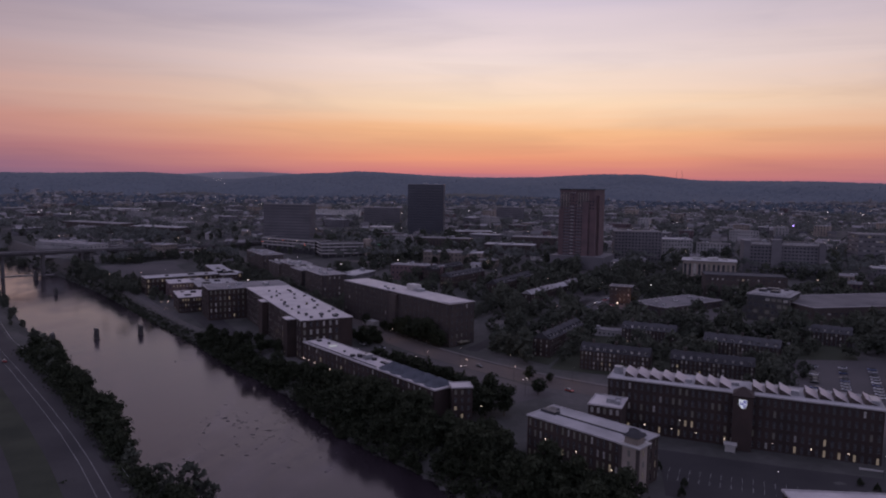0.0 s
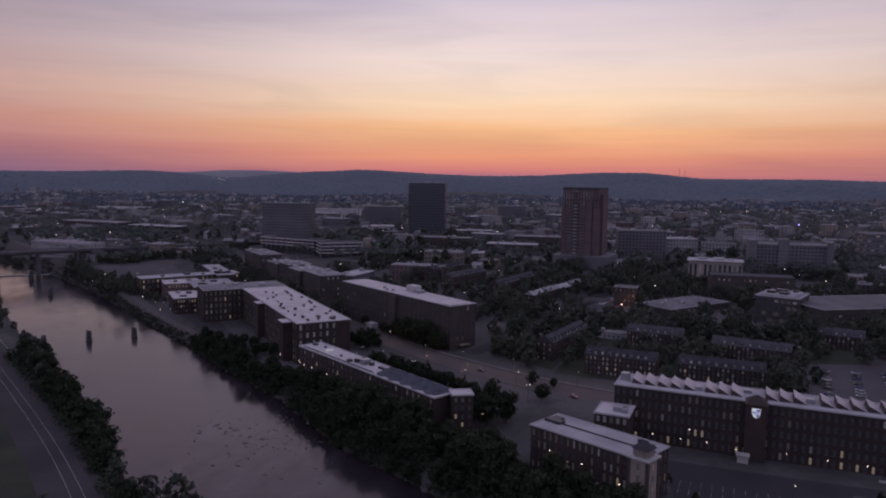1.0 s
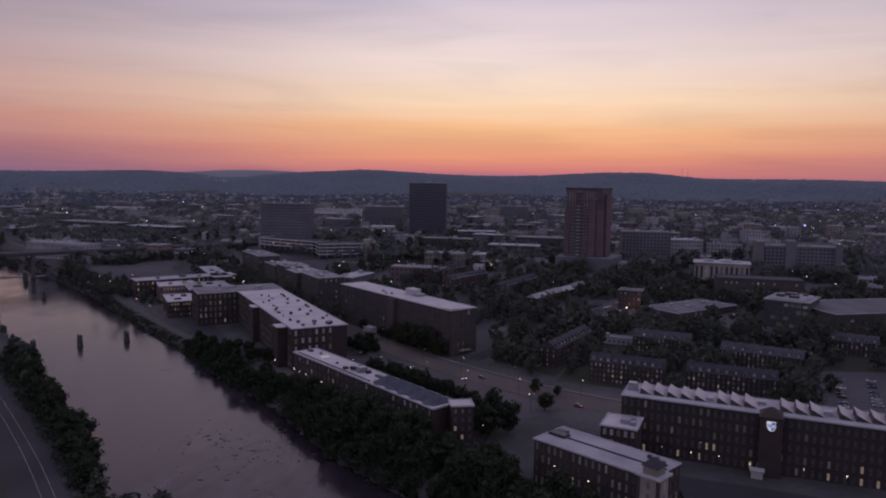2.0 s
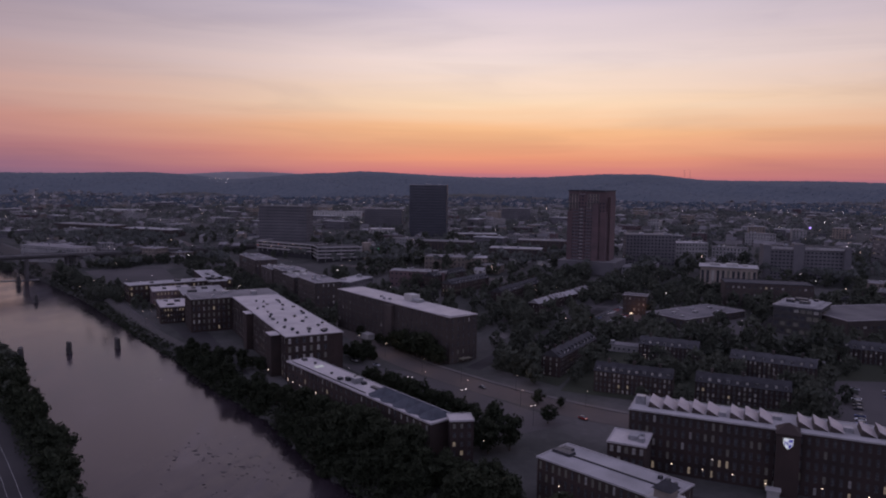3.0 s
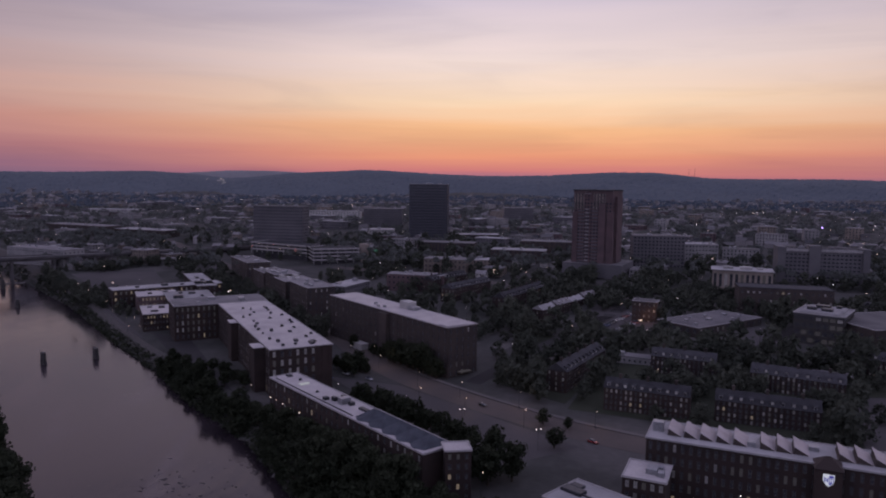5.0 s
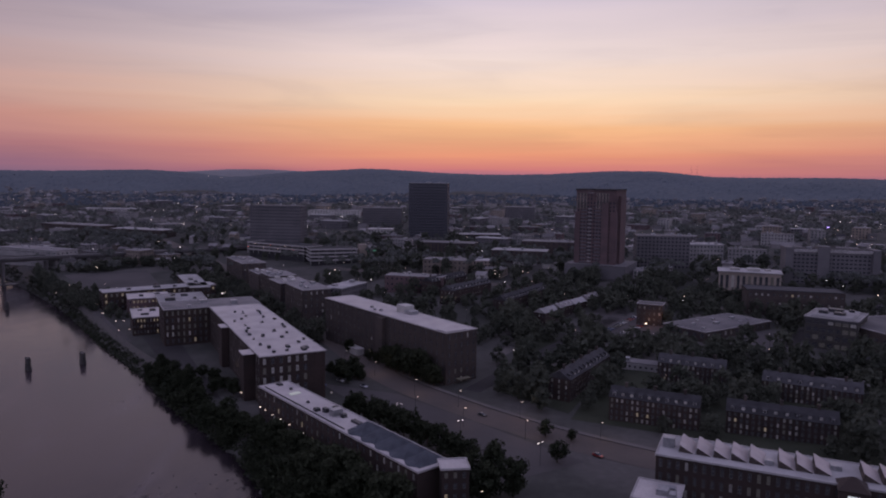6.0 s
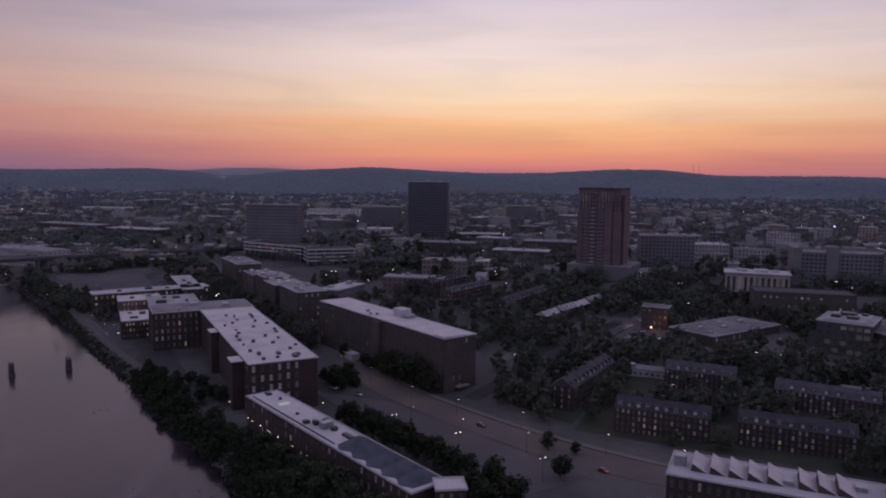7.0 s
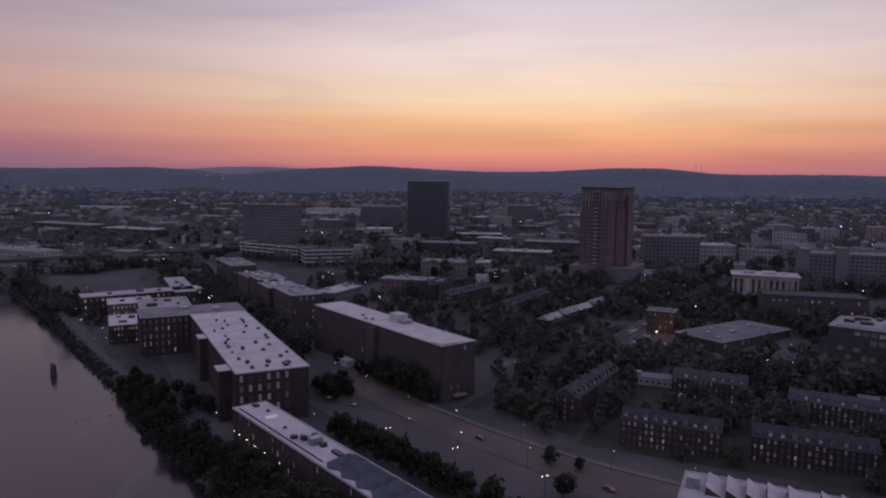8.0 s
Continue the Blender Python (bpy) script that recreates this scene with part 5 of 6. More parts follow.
# ---- bridge, river piers and rocks ----
bridge = thing("road_bridge", -572, 729, 28.5, 38, "dark concrete road viaduct on slim piers", "bridge")
part("deck", Geo().box(0, 470, -10, 10, -1.2, 0).box(0, 470, -10.3, -10, -1.4, 1.1).box(0, 470, 10, 10.3, -1.4, 1.1), DARKCONC, bridge)
for y in (-7.5, -2.5, 2.5, 7.5):
    part("girder", Geo().box(0, 470, y - 0.4, y + 0.4, -3.6, -1.2), DARKCONC, bridge)
for i in range(12):
    x = 18 + i * 40
    part("pier", Geo().box(x - 1.2, x + 1.2, -8, -4, -31, -4.8).box(x - 1.2, x + 1.2, 4, 8, -31, -4.8).slab(x - 1.6, x + 1.6, -10, 10, -4.8, -3.61, 0.2), DARKCONC, bridge)
    for e in range(4):
        claim(-572 + (x + e * 10) * 0.788, 729 + (x + e * 10) * 0.616, 14)
        claim(-564 + (x + e * 10) * 0.788, 707 + (x + e * 10) * 0.616, 13)


weir = thing("river_weir", -566, 762, -0.6, 30, "low pale concrete sill across the river", "weir")
part("sill", Geo().slab(0, 128, -1.2, 1.2, 0, 1.5, 0.3), CONCRETE, weir)


def river_pier(x, y, h, w, turn):
    root = thing("river_pier", x, y, -1.5, turn, "ruined dark stone pier of a former bridge in the river", "stone pier", "old bridge piers")
    g, n2 = Geo(), 5
    prev = None
    q = random.Random(int(abs(x)))
    for k in range(n2 + 1):
        t = k / n2
        a, c = w * (1.15 - 0.35 * t) * q.uniform(0.94, 1.06), w * (2.0 - 0.6 * t)
        z = 1.5 * t + (h + 0) * t
        ring = [(-a / 2, -c / 2), (0, -c / 2 - a * 0.35), (a / 2, -c / 2), (a / 2, c / 2), (0, c / 2 + a * 0.35), (-a / 2, c / 2)]
        base = len(g.v)
        g.v += [(px + q.uniform(-.15, .15), py + q.uniform(-.15, .15), z + (q.uniform(-0.4, 0.5) if k == n2 else 0)) for px, py in ring]
        if prev is not None:
            for i in range(6):
                j = (i + 1) % 6
                g.f.append((prev + i, prev + j, base + j, base + i))
                g.s.append(0)
        prev = base
    g.f.append(tuple(prev + i for i in range(6)))
    g.s.append(0)
    part("masonry", g, DARKSTONE, root)


for x, y, h, w in ((-246.6, 497.5, 7.2, 2.9), (-222.3, 514.0, 6.8, 2.9), (-377.5, 684, 6.6, 3.0), (-455, 785, 9.5, 4.0), (-270, 483, 6.5, 3.0)):
    river_pier(x, y, h, w, 38)
rocks = Geo()
q = random.Random(31)
for _ in range(190):
    x, y = q.choice([(-81, 348), (-86, 336), (-95, 318), (-66, 312), (-58, 316), (-40, 290), (-76, 296), (-104, 330), (-160, 440)])
    x, y = x + q.gauss(0, 12), y + q.gauss(0, 9)
    a, c, h = 0.5 + 3.4 * q.random() ** 2, q.uniform(0.3, 0.9), q.uniform(0.1, 0.35)
    k = len(rocks.v)
    ring = [(math.cos(t) * a * q.uniform(.7, 1.1), math.sin(t) * c * q.uniform(.7, 1.1)) for t in (0, 1.05, 2.1, 3.14, 4.2, 5.2)]
    rocks.v += [(x + px, y + py, -0.3) for px, py in ring] + [(x, y, h)]
    for i in range(6):
        rocks.f.append((k + i, k + (i + 1) % 6, k + 6))
        rocks.s.append(0)
tagged(new("river_rocks", rocks.mesh("river_rocks", DARKSTONE)), "scattered low dark rocks breaking the river surface", "rocks", kind="stuff")

# ---- trees ----


def crown_mesh(name, seed, height, spread_r, leaves, size, trunk_frac, lobes=15, conic=False):
    """Small bent leaf clumps thrown over many uneven boughs, with gaps between them."""
    q = np.random.RandomState(seed)
    ch = height * (1 - trunk_frac)
    cz = height * trunk_frac
    cent = []
    for i in range(lobes):
        t = (i + 0.5) / lobes
        ang = 2.4 * i + q.uniform(-.7, .7)
        prof = (1 - t) * 0.85 if conic else math.sin(math.pi * (0.14 + 0.76 * t)) * q.uniform(0.25, 0.85)
        cent.append((math.cos(ang) * spread_r * prof, math.sin(ang) * spread_r * prof, cz + ch * (0.08 + 0.80 * t),
                     spread_r * (0.5 * (1.1 - t) if conic else 0.40) * q.uniform(.6, 1.25)))
    V, F = [], []
    # the shaded twigs inside each bough
    for cx, cy, cz2, cr in cent:
        k, u = len(V), cr * 0.62
        V += [(cx, cy, cz2 - u), (cx, cy, cz2 + u)] + [(cx + math.cos(a) * u * q.uniform(.7, 1.2), cy + math.sin(a) * u * q.uniform(.7, 1.2), cz2 + q.uniform(-.3, .3) * u) for a in (0, 1.26, 2.51, 3.77, 5.03)]
        for i in range(5):
            a, b = k + 2 + i, k + 2 + (i + 1) % 5
            F += [(k, b, a), (k + 1, a, b)]
    share = np.array([c[3] ** 2 for c in cent])
    which = q.choice(len(cent), leaves, p=share / share.sum())
    for w in which:
        cx, cy, cz2, cr = cent[w]
        d = q.normal(size=3)
        d /= np.linalg.norm(d)
        c = np.array([cx, cy, cz2]) + d * cr * q.uniform(0.55, 1.22) * np.array([1, 1, 0.8])
        nrm = d + q.normal(size=3) * 0.75
        nrm /= np.linalg.norm(nrm)
        u = np.cross(nrm, q.normal(size=3))
        u /= np.linalg.norm(u)
        v = np.cross(nrm, u)
        s = size * q.uniform(0.5, 1.5)
        k = len(V)
        V += [tuple(c + u * s), tuple(c + v * s * 0.7 + nrm * s * 0.25), tuple(c - u * s * 0.9), tuple(c - v * s * 0.7 + nrm * s * 0.25)]
        F.append((k, k + 1, k + 2, k + 3))
    me = bpy.data.meshes.new(name)
    me.from_pydata(V, [], F)
    me.materials.append(LEAF)
    return me


def trunk_mesh(seed, height, frac, r):
    q = random.Random(seed)
    g = Geo()
    top = height * (frac + 0.3)
    g.tube(0, 0, -0.6, height * frac, r * 1.25, r * 0.8, 7)
    g.tube(0, 0, height * frac, top, r * 0.8, r * 0.4, 7)
    for i in range(5):
        a = 2.4 * i + q.uniform(-.3, .3)
        z = height * (frac + 0.05 * i)
        ln = height * q.uniform(.2, .3)
        g.limb((0, 0, z), (math.cos(a) * ln, math.sin(a) * ln, z + ln * 0.8), r * 0.45, r * 0.12)
    return g.mesh("trunk", BARK)


SPECIES = []
for i, (h, r, n3, sz, fr, con) in enumerate([(12, 5.0, 1000, 0.50, .22, 0), (10, 4.4, 900, .46, .2, 0), (14, 5.2, 1100, .52, .24, 0), (8, 3.3, 700, .38, .18, 0), (9, 2.6, 640, .36, .12, 1), (11, 5.6, 1050, .50, .18, 0), (7, 3.0, 600, .36, .2, 0)]):
    SPECIES.append((crown_mesh("crown", 40 + i, h, r, n3, sz, fr, conic=bool(con)), trunk_mesh(i, h, fr, 0.03 * h), h, r))
LIGHT = [crown_mesh("crown_mass", 60 + i, SPECIES[i][2], SPECIES[i][3], 210, SPECIES[i][2] * 0.074, .10, 10, conic=(i == 4)) for i in range(len(SPECIES))]
tq = random.Random(77)
TREES = []


far_v, far_f, far_n = [], [], 0


def tree(x, y, kind, scale, label, group):
    """The first three hundred trees are things of their own; those after them go into one mass."""
    global far_n
    cm, tm, h, r = SPECIES[kind]
    s = scale * tq.uniform(0.88, 1.12)
    m = pose(x, y, gz(x, y) - 0.1, 0, 0, tq.uniform(0, 360)) @ Matrix.Diagonal((s, s, s * tq.uniform(0.9, 1.12), 1))
    if len(TREES) < 296:
        root = thing("tree", 0, 0, 0, 0, label, "tree", group)
        root.matrix_basis = m
        part("trunk", tm, None, root)
        part("crown", cm, None, root)
    else:
        mm = np.array(m)
        for me in (LIGHT[kind],):
            v = np.empty(len(me.vertices) * 3)
            me.vertices.foreach_get("co", v)
            far_v.append(v.reshape(-1, 3) @ mm[:3, :3].T + mm[:3, 3])
            far_f.extend([tuple(far_n + q for q in p.vertices) for p in me.polygons])
            far_n += len(me.vertices)
    TREES.append((x, y, r * s))


def apart_ok(x, y, r):
    return all((x - a) ** 2 + (y - b) ** 2 > ((r + c) * 0.55) ** 2 for a, b, c in TREES)


def grove(count, pick, kinds, scale, label, group, pad=1.0, seed=0, blocked=True):
    q = random.Random(seed)
    n2 = 0
    for _ in range(count * 40):
        if n2 >= count:
            break
        x, y = pick(q)
        k = q.choice(kinds)
        r = SPECIES[k][3] * scale
        if blocked and not free(x, y, pad):
            continue
        if not apart_ok(x, y, r):
            continue
        tree(x, y, k, scale * q.uniform(0.68, 1.32), label, group)
        n2 += 1
    return n2


def along(line, lo, hi, side):
    """A picker of points beside a line, lo to hi metres from it; side 1: to its right."""
    seg = list(zip(line[:-1], line[1:]))
    lens = [math.hypot(b[0] - a[0], b[1] - a[1]) for a, b in seg]

    def pick(q):
        (ax, ay), (bx, by) = q.choices(seg, lens)[0]
        t = q.random()
        d = q.uniform(lo, hi)
        ln = math.hypot(bx - ax, by - ay)
        nx, ny = (by - ay) / ln * side, -(bx - ax) / ln * side
        return ax + (bx - ax) * t + nx * d, ay + (by - ay) * t + ny * d
    return pick


def inside(corners):
    def pick(q):
        a, b, c, d = (Vector(p) for p in corners)
        s, t = q.random(), q.random()
        p = a.lerp(b, s).lerp(d.lerp(c, s), t)
        return p.x, p.y
    return pick


NEAR_BANK = [tuple(p) for p in RIVER[3:9]]
FAR_BANK = [tuple(p) for p in RIVER[8:13]]
BANKTREE = "dense dark riverbank tree overhanging the water"
for i in range(21):
    t = i / 20
    tree(-84.5 + 75 * t + tq.uniform(-1, 1), 384 - 89 * t + tq.uniform(-1, 1), (2, 0, 2)[i % 3], 0.78 + 0.5 * min(1, max(0, t - 0.25) * 2.0), "tall dark tree pressed against the low mill", "east bank trees")
for i in range(8):
    t = i / 7
    tree(26 + 32 * t + tq.uniform(-1.5, 1.5), 262 - 34 * t + tq.uniform(-1.5, 1.5), (5, 1)[i % 2], 0.82, "dark tree at the foot of the mill", "east bank trees")
LOT_TREES = ((82, 258), (87, 243.5), (83, 235), (151, 246), (154, 241))
ROWTREE = "dark dense street tree in a row beside the mill"
for i in range(18):
    t = i / 17
    tree(-39 + 53 * t + tq.uniform(-1.2, 1.2), 404.5 - 57 * t + tq.uniform(-1.2, 1.2), (4, 3, 4, 6)[i % 4], 1.5, ROWTREE, "street tree row")
for x, y in LOT_TREES:
    tree(x, y, 4, 0.5, "slim dark young tree on the parking lot", "lot trees")
for x, y, k, s in ((15, 322, 5, 1.25), (23, 326, 0, 1.25), (29, 318, 1, 1.35), (20, 314, 5, 1.1), (49, 351, 3, 1.25), (48, 378, 6, 1.1), (58, 373, 6, .8)):
    tree(x, y, k, s, "dark rounded tree standing on the lot's edge", "lot trees")
grove(10, inside([(-62, 470), (-52, 452), (-30, 461), (-40, 478)]), (0, 1, 5), 0.82, "rounded dark tree at the mill's corner", "street trees", 0.5, 8)
grove(6, inside([(-92, 524), (-82, 506), (-74, 512), (-84, 532)]), (3, 6), 0.85, "dark tree between mill and street", "street trees", 0.5, 20)
for along_wall, k, s in ((3, 1, 1.05), (7, 0, 1.1), (10, 0, 1.25), (15, 2, 1.3), (20, 0, 1.4), (25, 2, 1.3), (31, 5, 1.25), (38, 0, 1.2), (44, 0, 1.15), (50, 1, 1.1), (60, 6, 1.0), (67, 3, 1.0), (92, 3, 1.1)):
    tree(4.6 - 0.62 * along_wall - 5.5 * 0.785, 449.2 + 0.785 * along_wall - 5.5 * 0.62, k, s, "dark tree pressed against the plain mill", "street trees")
grove(72, along(NEAR_BANK[:4], HALF + 9, HALF + 29, 1), (0, 2, 5), 1.0, BANKTREE, "east bank trees", 2.0, 1)
grove(46, along(NEAR_BANK[:5], HALF + 1.5, HALF + 10, 1), (1, 6, 3), 1.0, BANKTREE, "east bank trees", 1.0, 2)
grove(28, along(NEAR_BANK[3:], HALF + 1.5, HALF + 12, 1), (3, 6, 1), 0.85, BANKTREE, "east bank trees", 0.0, 19)
for x, y, k, s in ((-128, 459, 3, 1.0), (-117, 446, 1, 0.9), (-121, 455, 6, 1.1), (-108, 436, 3, 1.2), (-101, 428, 1, 1.0), (-138, 466, 6, 0.9), (-112, 430, 6, 1.2), (-128, 442, 1, 0.9), (-120, 432, 3, 1.1)):
    tree(x, y, k, s, "dark tree at the edge of the mill yard", "east bank trees")
grove(80, along(NEAR_BANK, HALF + 4, HALF + 30, -1), (1, 3, 5, 0), 1.05, "leafy tree between highway and river", "west bank trees", 3.5, 4)
for x, y, k, s in ((-94, 257, 5, 1.15), (-103, 248, 0, 1.1), (-84, 247, 1, 1.1), (-92, 244, 5, 1.0)):
    tree(x, y, k, s, "big rounded tree by the near river bank", "west bank trees")
grove(12, inside([(26, 436), (50, 408), (58, 424), (40, 462)]), (0, 1, 5), 1.1, "dense dark town tree", "town trees", -4.0, 52)
grove(34, inside([(30, 440), (70, 408), (128, 500), (40, 590)]), (0, 1, 5, 2), 1.3, "dense dark town tree", "town trees", 0.5, 10)
for i in range(44):
    t = i / 43
    tree(-426 + 152 * t + tq.uniform(-4.5, 4.5), 806 - 172 * t + tq.uniform(-4.5, 4.5), (0, 1, 5, 1)[i % 4], 0.95, "rounded dark tree in the row beside the river path", "riverside trees")
grove(36, along(FAR_BANK, HALF - 1, HALF + 14, -1), (1, 3, 0, 6), 0.9, "leafy tree between highway and river", "west bank trees", 0.5, 5)
grove(30, inside([(70, 396), (180, 336), (240, 380), (110, 440)]), (0, 1, 5), 1.15, "tree between the row houses", "town trees", 1.0, 11)
grove(46, inside([(120, 470), (210, 410), (300, 470), (170, 520)]), (0, 2, 5, 1), 1.3, "dense dark town tree", "town trees", 1.0, 12)
grove(120, inside([(-60, 590), (40, 540), (130, 680), (-20, 760)]), (0, 1, 5, 3), 0.95, "dense dark town tree", "town trees", -1.5, 13)
grove(60, inside([(-230, 700), (-110, 560), (-90, 600), (-190, 790)]), (0, 1, 3), 0.85, "tree along the mill street", "town trees", 0.5, 14)
grove(50, inside([(-422, 812), (-246, 604), (-226, 614), (-395, 842)]), (1, 3, 6), 0.85, "tree by the riverside path", "riverside trees", 1.0, 15)
MASS = ("dark leafy tree in the town", "town trees")
for i in range(6):
    tree(222 + 6.6 * i, 655 - 2.4 * i + tq.uniform(-2, 2), (0, 1, 5)[i % 3], 1.25, *MASS)
grove(70, inside([(84, 640), (150, 600), (230, 640), (130, 770)]), (0, 1, 5), 1.05, *MASS, -1.0, 53)
grove(16, inside([(90, 420), (220, 340), (300, 420), (150, 480)]), (0, 1, 5), 1.0, *MASS, 0.0, 31)
grove(45, inside([(20, 520), (140, 460), (220, 640), (60, 700)]), (0, 1, 5, 3), 1.0, *MASS, 0.0, 32)
grove(80, inside([(230, 400), (420, 400), (430, 480), (270, 480)]), (0, 2, 5), 1.15, *MASS, 0.0, 33)
grove(90, inside([(-90, 640), (120, 640), (180, 860), (-170, 900)]), (0, 1, 5, 3), 1.0, *MASS, 0.0, 34)
grove(100, inside([(180, 560), (440, 560), (560, 860), (180, 860)]), (0, 1, 5, 2), 1.0, *MASS, 0.0, 35)
grove(110, inside([(-600, 900), (-230, 860), (-230, 1150), (-760, 1180)]), (0, 1, 5, 3), 1.0, *MASS, 0.0, 36)
grove(130, inside([(-230, 900), (200, 590), (420, 700), (-100, 1100)]), (0, 1, 5, 2), 1.1, "dense dark town tree", "town trees", 0.3, 16)
grove(60, inside([(180, 560), (330, 480), (460, 620), (260, 700)]), (0, 1, 5, 2), 1.1, "dense dark town tree", "town trees", 0.3, 17)
grove(60, inside([(-250, 720), (-130, 560), (-100, 590), (-215, 800)]), (0, 1, 3, 5), 1.0, *MASS, 0.0, 41)
grove(50, inside([(-330, 850), (-250, 720), (-180, 800), (-260, 930)]), (0, 1, 3, 5), 1.0, *MASS, 0.0, 42)
grove(30, inside([(-420, 830), (-395, 800), (-320, 845), (-330, 880)]), (1, 3, 5), 1.0, *MASS, 0.0, 43)
grove(40, inside([(-90, 540), (-30, 560), (-60, 640), (-130, 640)]), (0, 1, 3), 1.0, *MASS, 0.0, 44)

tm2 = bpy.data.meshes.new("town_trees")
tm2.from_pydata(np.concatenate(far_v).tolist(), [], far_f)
tm2.materials.append(LEAF_TOWN_HAZED)
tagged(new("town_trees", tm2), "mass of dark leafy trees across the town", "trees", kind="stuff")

# thickets: leaf clumps filling the banks between the trees
wq = np.random.RandomState(9)


def leaf_mass(C, S, tilt):
    up = wq.normal(size=C.shape) * tilt + np.array([0, 0, 1.0])
    A = np.cross(up, wq.normal(size=C.shape))
    A /= np.linalg.norm(A, axis=-1, keepdims=True)
    Bv = np.cross(A, up)
    Bv /= np.linalg.norm(Bv, axis=-1, keepdims=True)
    S = S[..., None]
    return np.stack([C + A * S, C + Bv * S * 0.8, C - A * S, C - Bv * S * 0.8], -2).reshape(-1, 3)


def leaf_object(name, quads, material, label):
    me = bpy.data.meshes.new(name)
    me.from_pydata(quads.tolist(), [], np.arange(len(quads)).reshape(-1, 4).tolist())
    me.materials.append(material)
    return tagged(new(name, me), label, "shrubs", kind="stuff")


def thicket(name, line, lo, hi, side, n, tall, label):
    q = random.Random(n)
    pick = along(line, lo, hi, side)
    pts = [pick(q) for _ in range(n)]
    pts = np.array([p for p in pts if free(p[0], p[1], -2.5)])
    X, Y = pts[:, 0], pts[:, 1]
    Z = np.maximum(ground_at(X, Y), 0.0)
    per = 9
    lift = wq.uniform(0.2, 1.0, (len(X), per)) * tall * wq.uniform(0.5, 1.1, len(X))[:, None]
    C = np.stack([X, Y, Z], -1)[:, None, :] + wq.normal(size=(len(X), per, 3)) * np.array([1.3, 1.3, 0.3])
    C[..., 2] += lift
    leaf_object(name, leaf_mass(C, 0.6 * wq.uniform(0.6, 1.3, C.shape[:2]), 0.8), LEAF, label)


thicket("riverbank_thicket", NEAR_BANK[:4], HALF + 1, HALF + 30, 1, 4600, 5.0, "dense dark undergrowth on the east bank")
thicket("shore_thicket", NEAR_BANK[3:], HALF + 1, HALF + 13, 1, 1300, 3.0, "low dark bushes on the bank by the mill yard")
thicket("roadside_thicket", NEAR_BANK, HALF + 1, HALF + 28, -1, 3800, 4.5, "dense dark undergrowth between highway and river")
thicket("embankment_scrub", FAR_BANK, HALF + 1, HALF + 7, 1, 1600, 1.4, "low dark scrub on the embankment")

# far trees: small leaf-clump crowns filling the gaps of the far town
foot = np.array([(a, b, c) for a, b, c in FOOT if b > 640])


def far_trees(name, d0, d1, count, clumps, tall, material, label, seed, up=0.0):
    q = np.random.RandomState(seed)
    D = np.sqrt(q.uniform(d0 ** 2, d1 ** 2, count))
    A = q.uniform(-0.60, 0.60, count)
    X, Y = D * np.sin(A), D * np.cos(A)
    rd, _ = river_side(X, Y)
    patchy = np.sin(X * 0.021 + 2) * np.sin(Y * 0.016 + X * 0.006) + 0.6 * np.sin(X * 0.053) * np.sin(Y * 0.047) + q.uniform(-0.4, 0.4, count)
    keep = (rd > HALF + 9) & (patchy < 0.45)
    for a, b, c in foot:
        keep &= (X - a) ** 2 + (Y - b) ** 2 > (c + 2.0) ** 2
    X, Y = X[keep], Y[keep]
    n2 = len(X)
    Z = np.maximum(ground_at(X, Y), hill_height(X, Y, CREST_AZ, CREST_H, 1950, 3950) - 2)
    size = tall * q.uniform(0.55, 1.15, n2)
    dirs = q.normal(size=(n2, clumps, 3))
    dirs /= np.linalg.norm(dirs, axis=-1, keepdims=True)
    dirs[..., 2] = np.abs(dirs[..., 2]) * 1.1 - 0.25
    R = (size * 0.46)[:, None, None]
    C = np.stack([X, Y, Z + size * 0.55], -1)[:, None, :] + dirs * R * q.uniform(0.7, 1.1, (n2, clumps, 1))
    nrm = dirs * (1 - 0.7 * up) + q.normal(size=dirs.shape) * 0.35 * (1 - up) + np.array([0, 0, up])
    U = np.cross(nrm, q.normal(size=dirs.shape))
    U /= np.linalg.norm(U, axis=-1, keepdims=True)
    W = np.cross(nrm, U)
    W /= np.linalg.norm(W, axis=-1, keepdims=True)
    S = R * q.uniform(0.28, 0.5, (n2, clumps, 1))
    quads = np.stack([C + U * S, C + W * S * 0.8, C - U * S, C - W * S * 0.8], -2).reshape(-1, 3)
    ob = leaf_object(name, quads, material, label)
    return tagged(ob, label, "trees", kind="stuff")


far_trees("distant_woods", 760, 1250, 3600, 34, 9.0, LEAF_FAR_HAZED, "dim treetops between the buildings of the far town", 3)
far_trees("outer_woods", 1250, 1850, 6300, 16, 10.5, LEAF_FAR_HAZED, "dim treetops covering the outskirts", 4, 0.3)
far_trees("backdrop_outskirts", 1850, 2420, 6000, 14, 10.5, WOODS_HAZE_GLOW, "hazy treetops where the town meets the hills", 8, 0.5)
far_trees("backdrop_woods", 2050, 3300, 5000, 14, 8.0, WOODS_HAZE_GLOW, "hazy dark woods covering the distant hills", 5, 1.0)

# ---- lamps ----


def lamp_kind(name, material, h, size, label, double=False):
    root = thing(name, 0, -3500, 0, 0, label, "street lamp", "street lamps")
    part("pole", Geo().tube(0, 0, 0, h, 0.11, 0.06, 6), DARKMETAL, root)
    for sx in ((-1, 1) if double else (1,)):
        part("arm", Geo().limb((0, 0, h - 0.15), (sx * 1.1, 0, h + 0.05), 0.05, 0.04), DARKMETAL, root)
        part("lamp_head", Geo().slab(sx * 1.1 - size / 2, sx * 1.1 + size / 2, -size / 2, size / 2, h - 0.1, h + size * 0.6, size * 0.2), material, root)
    return root


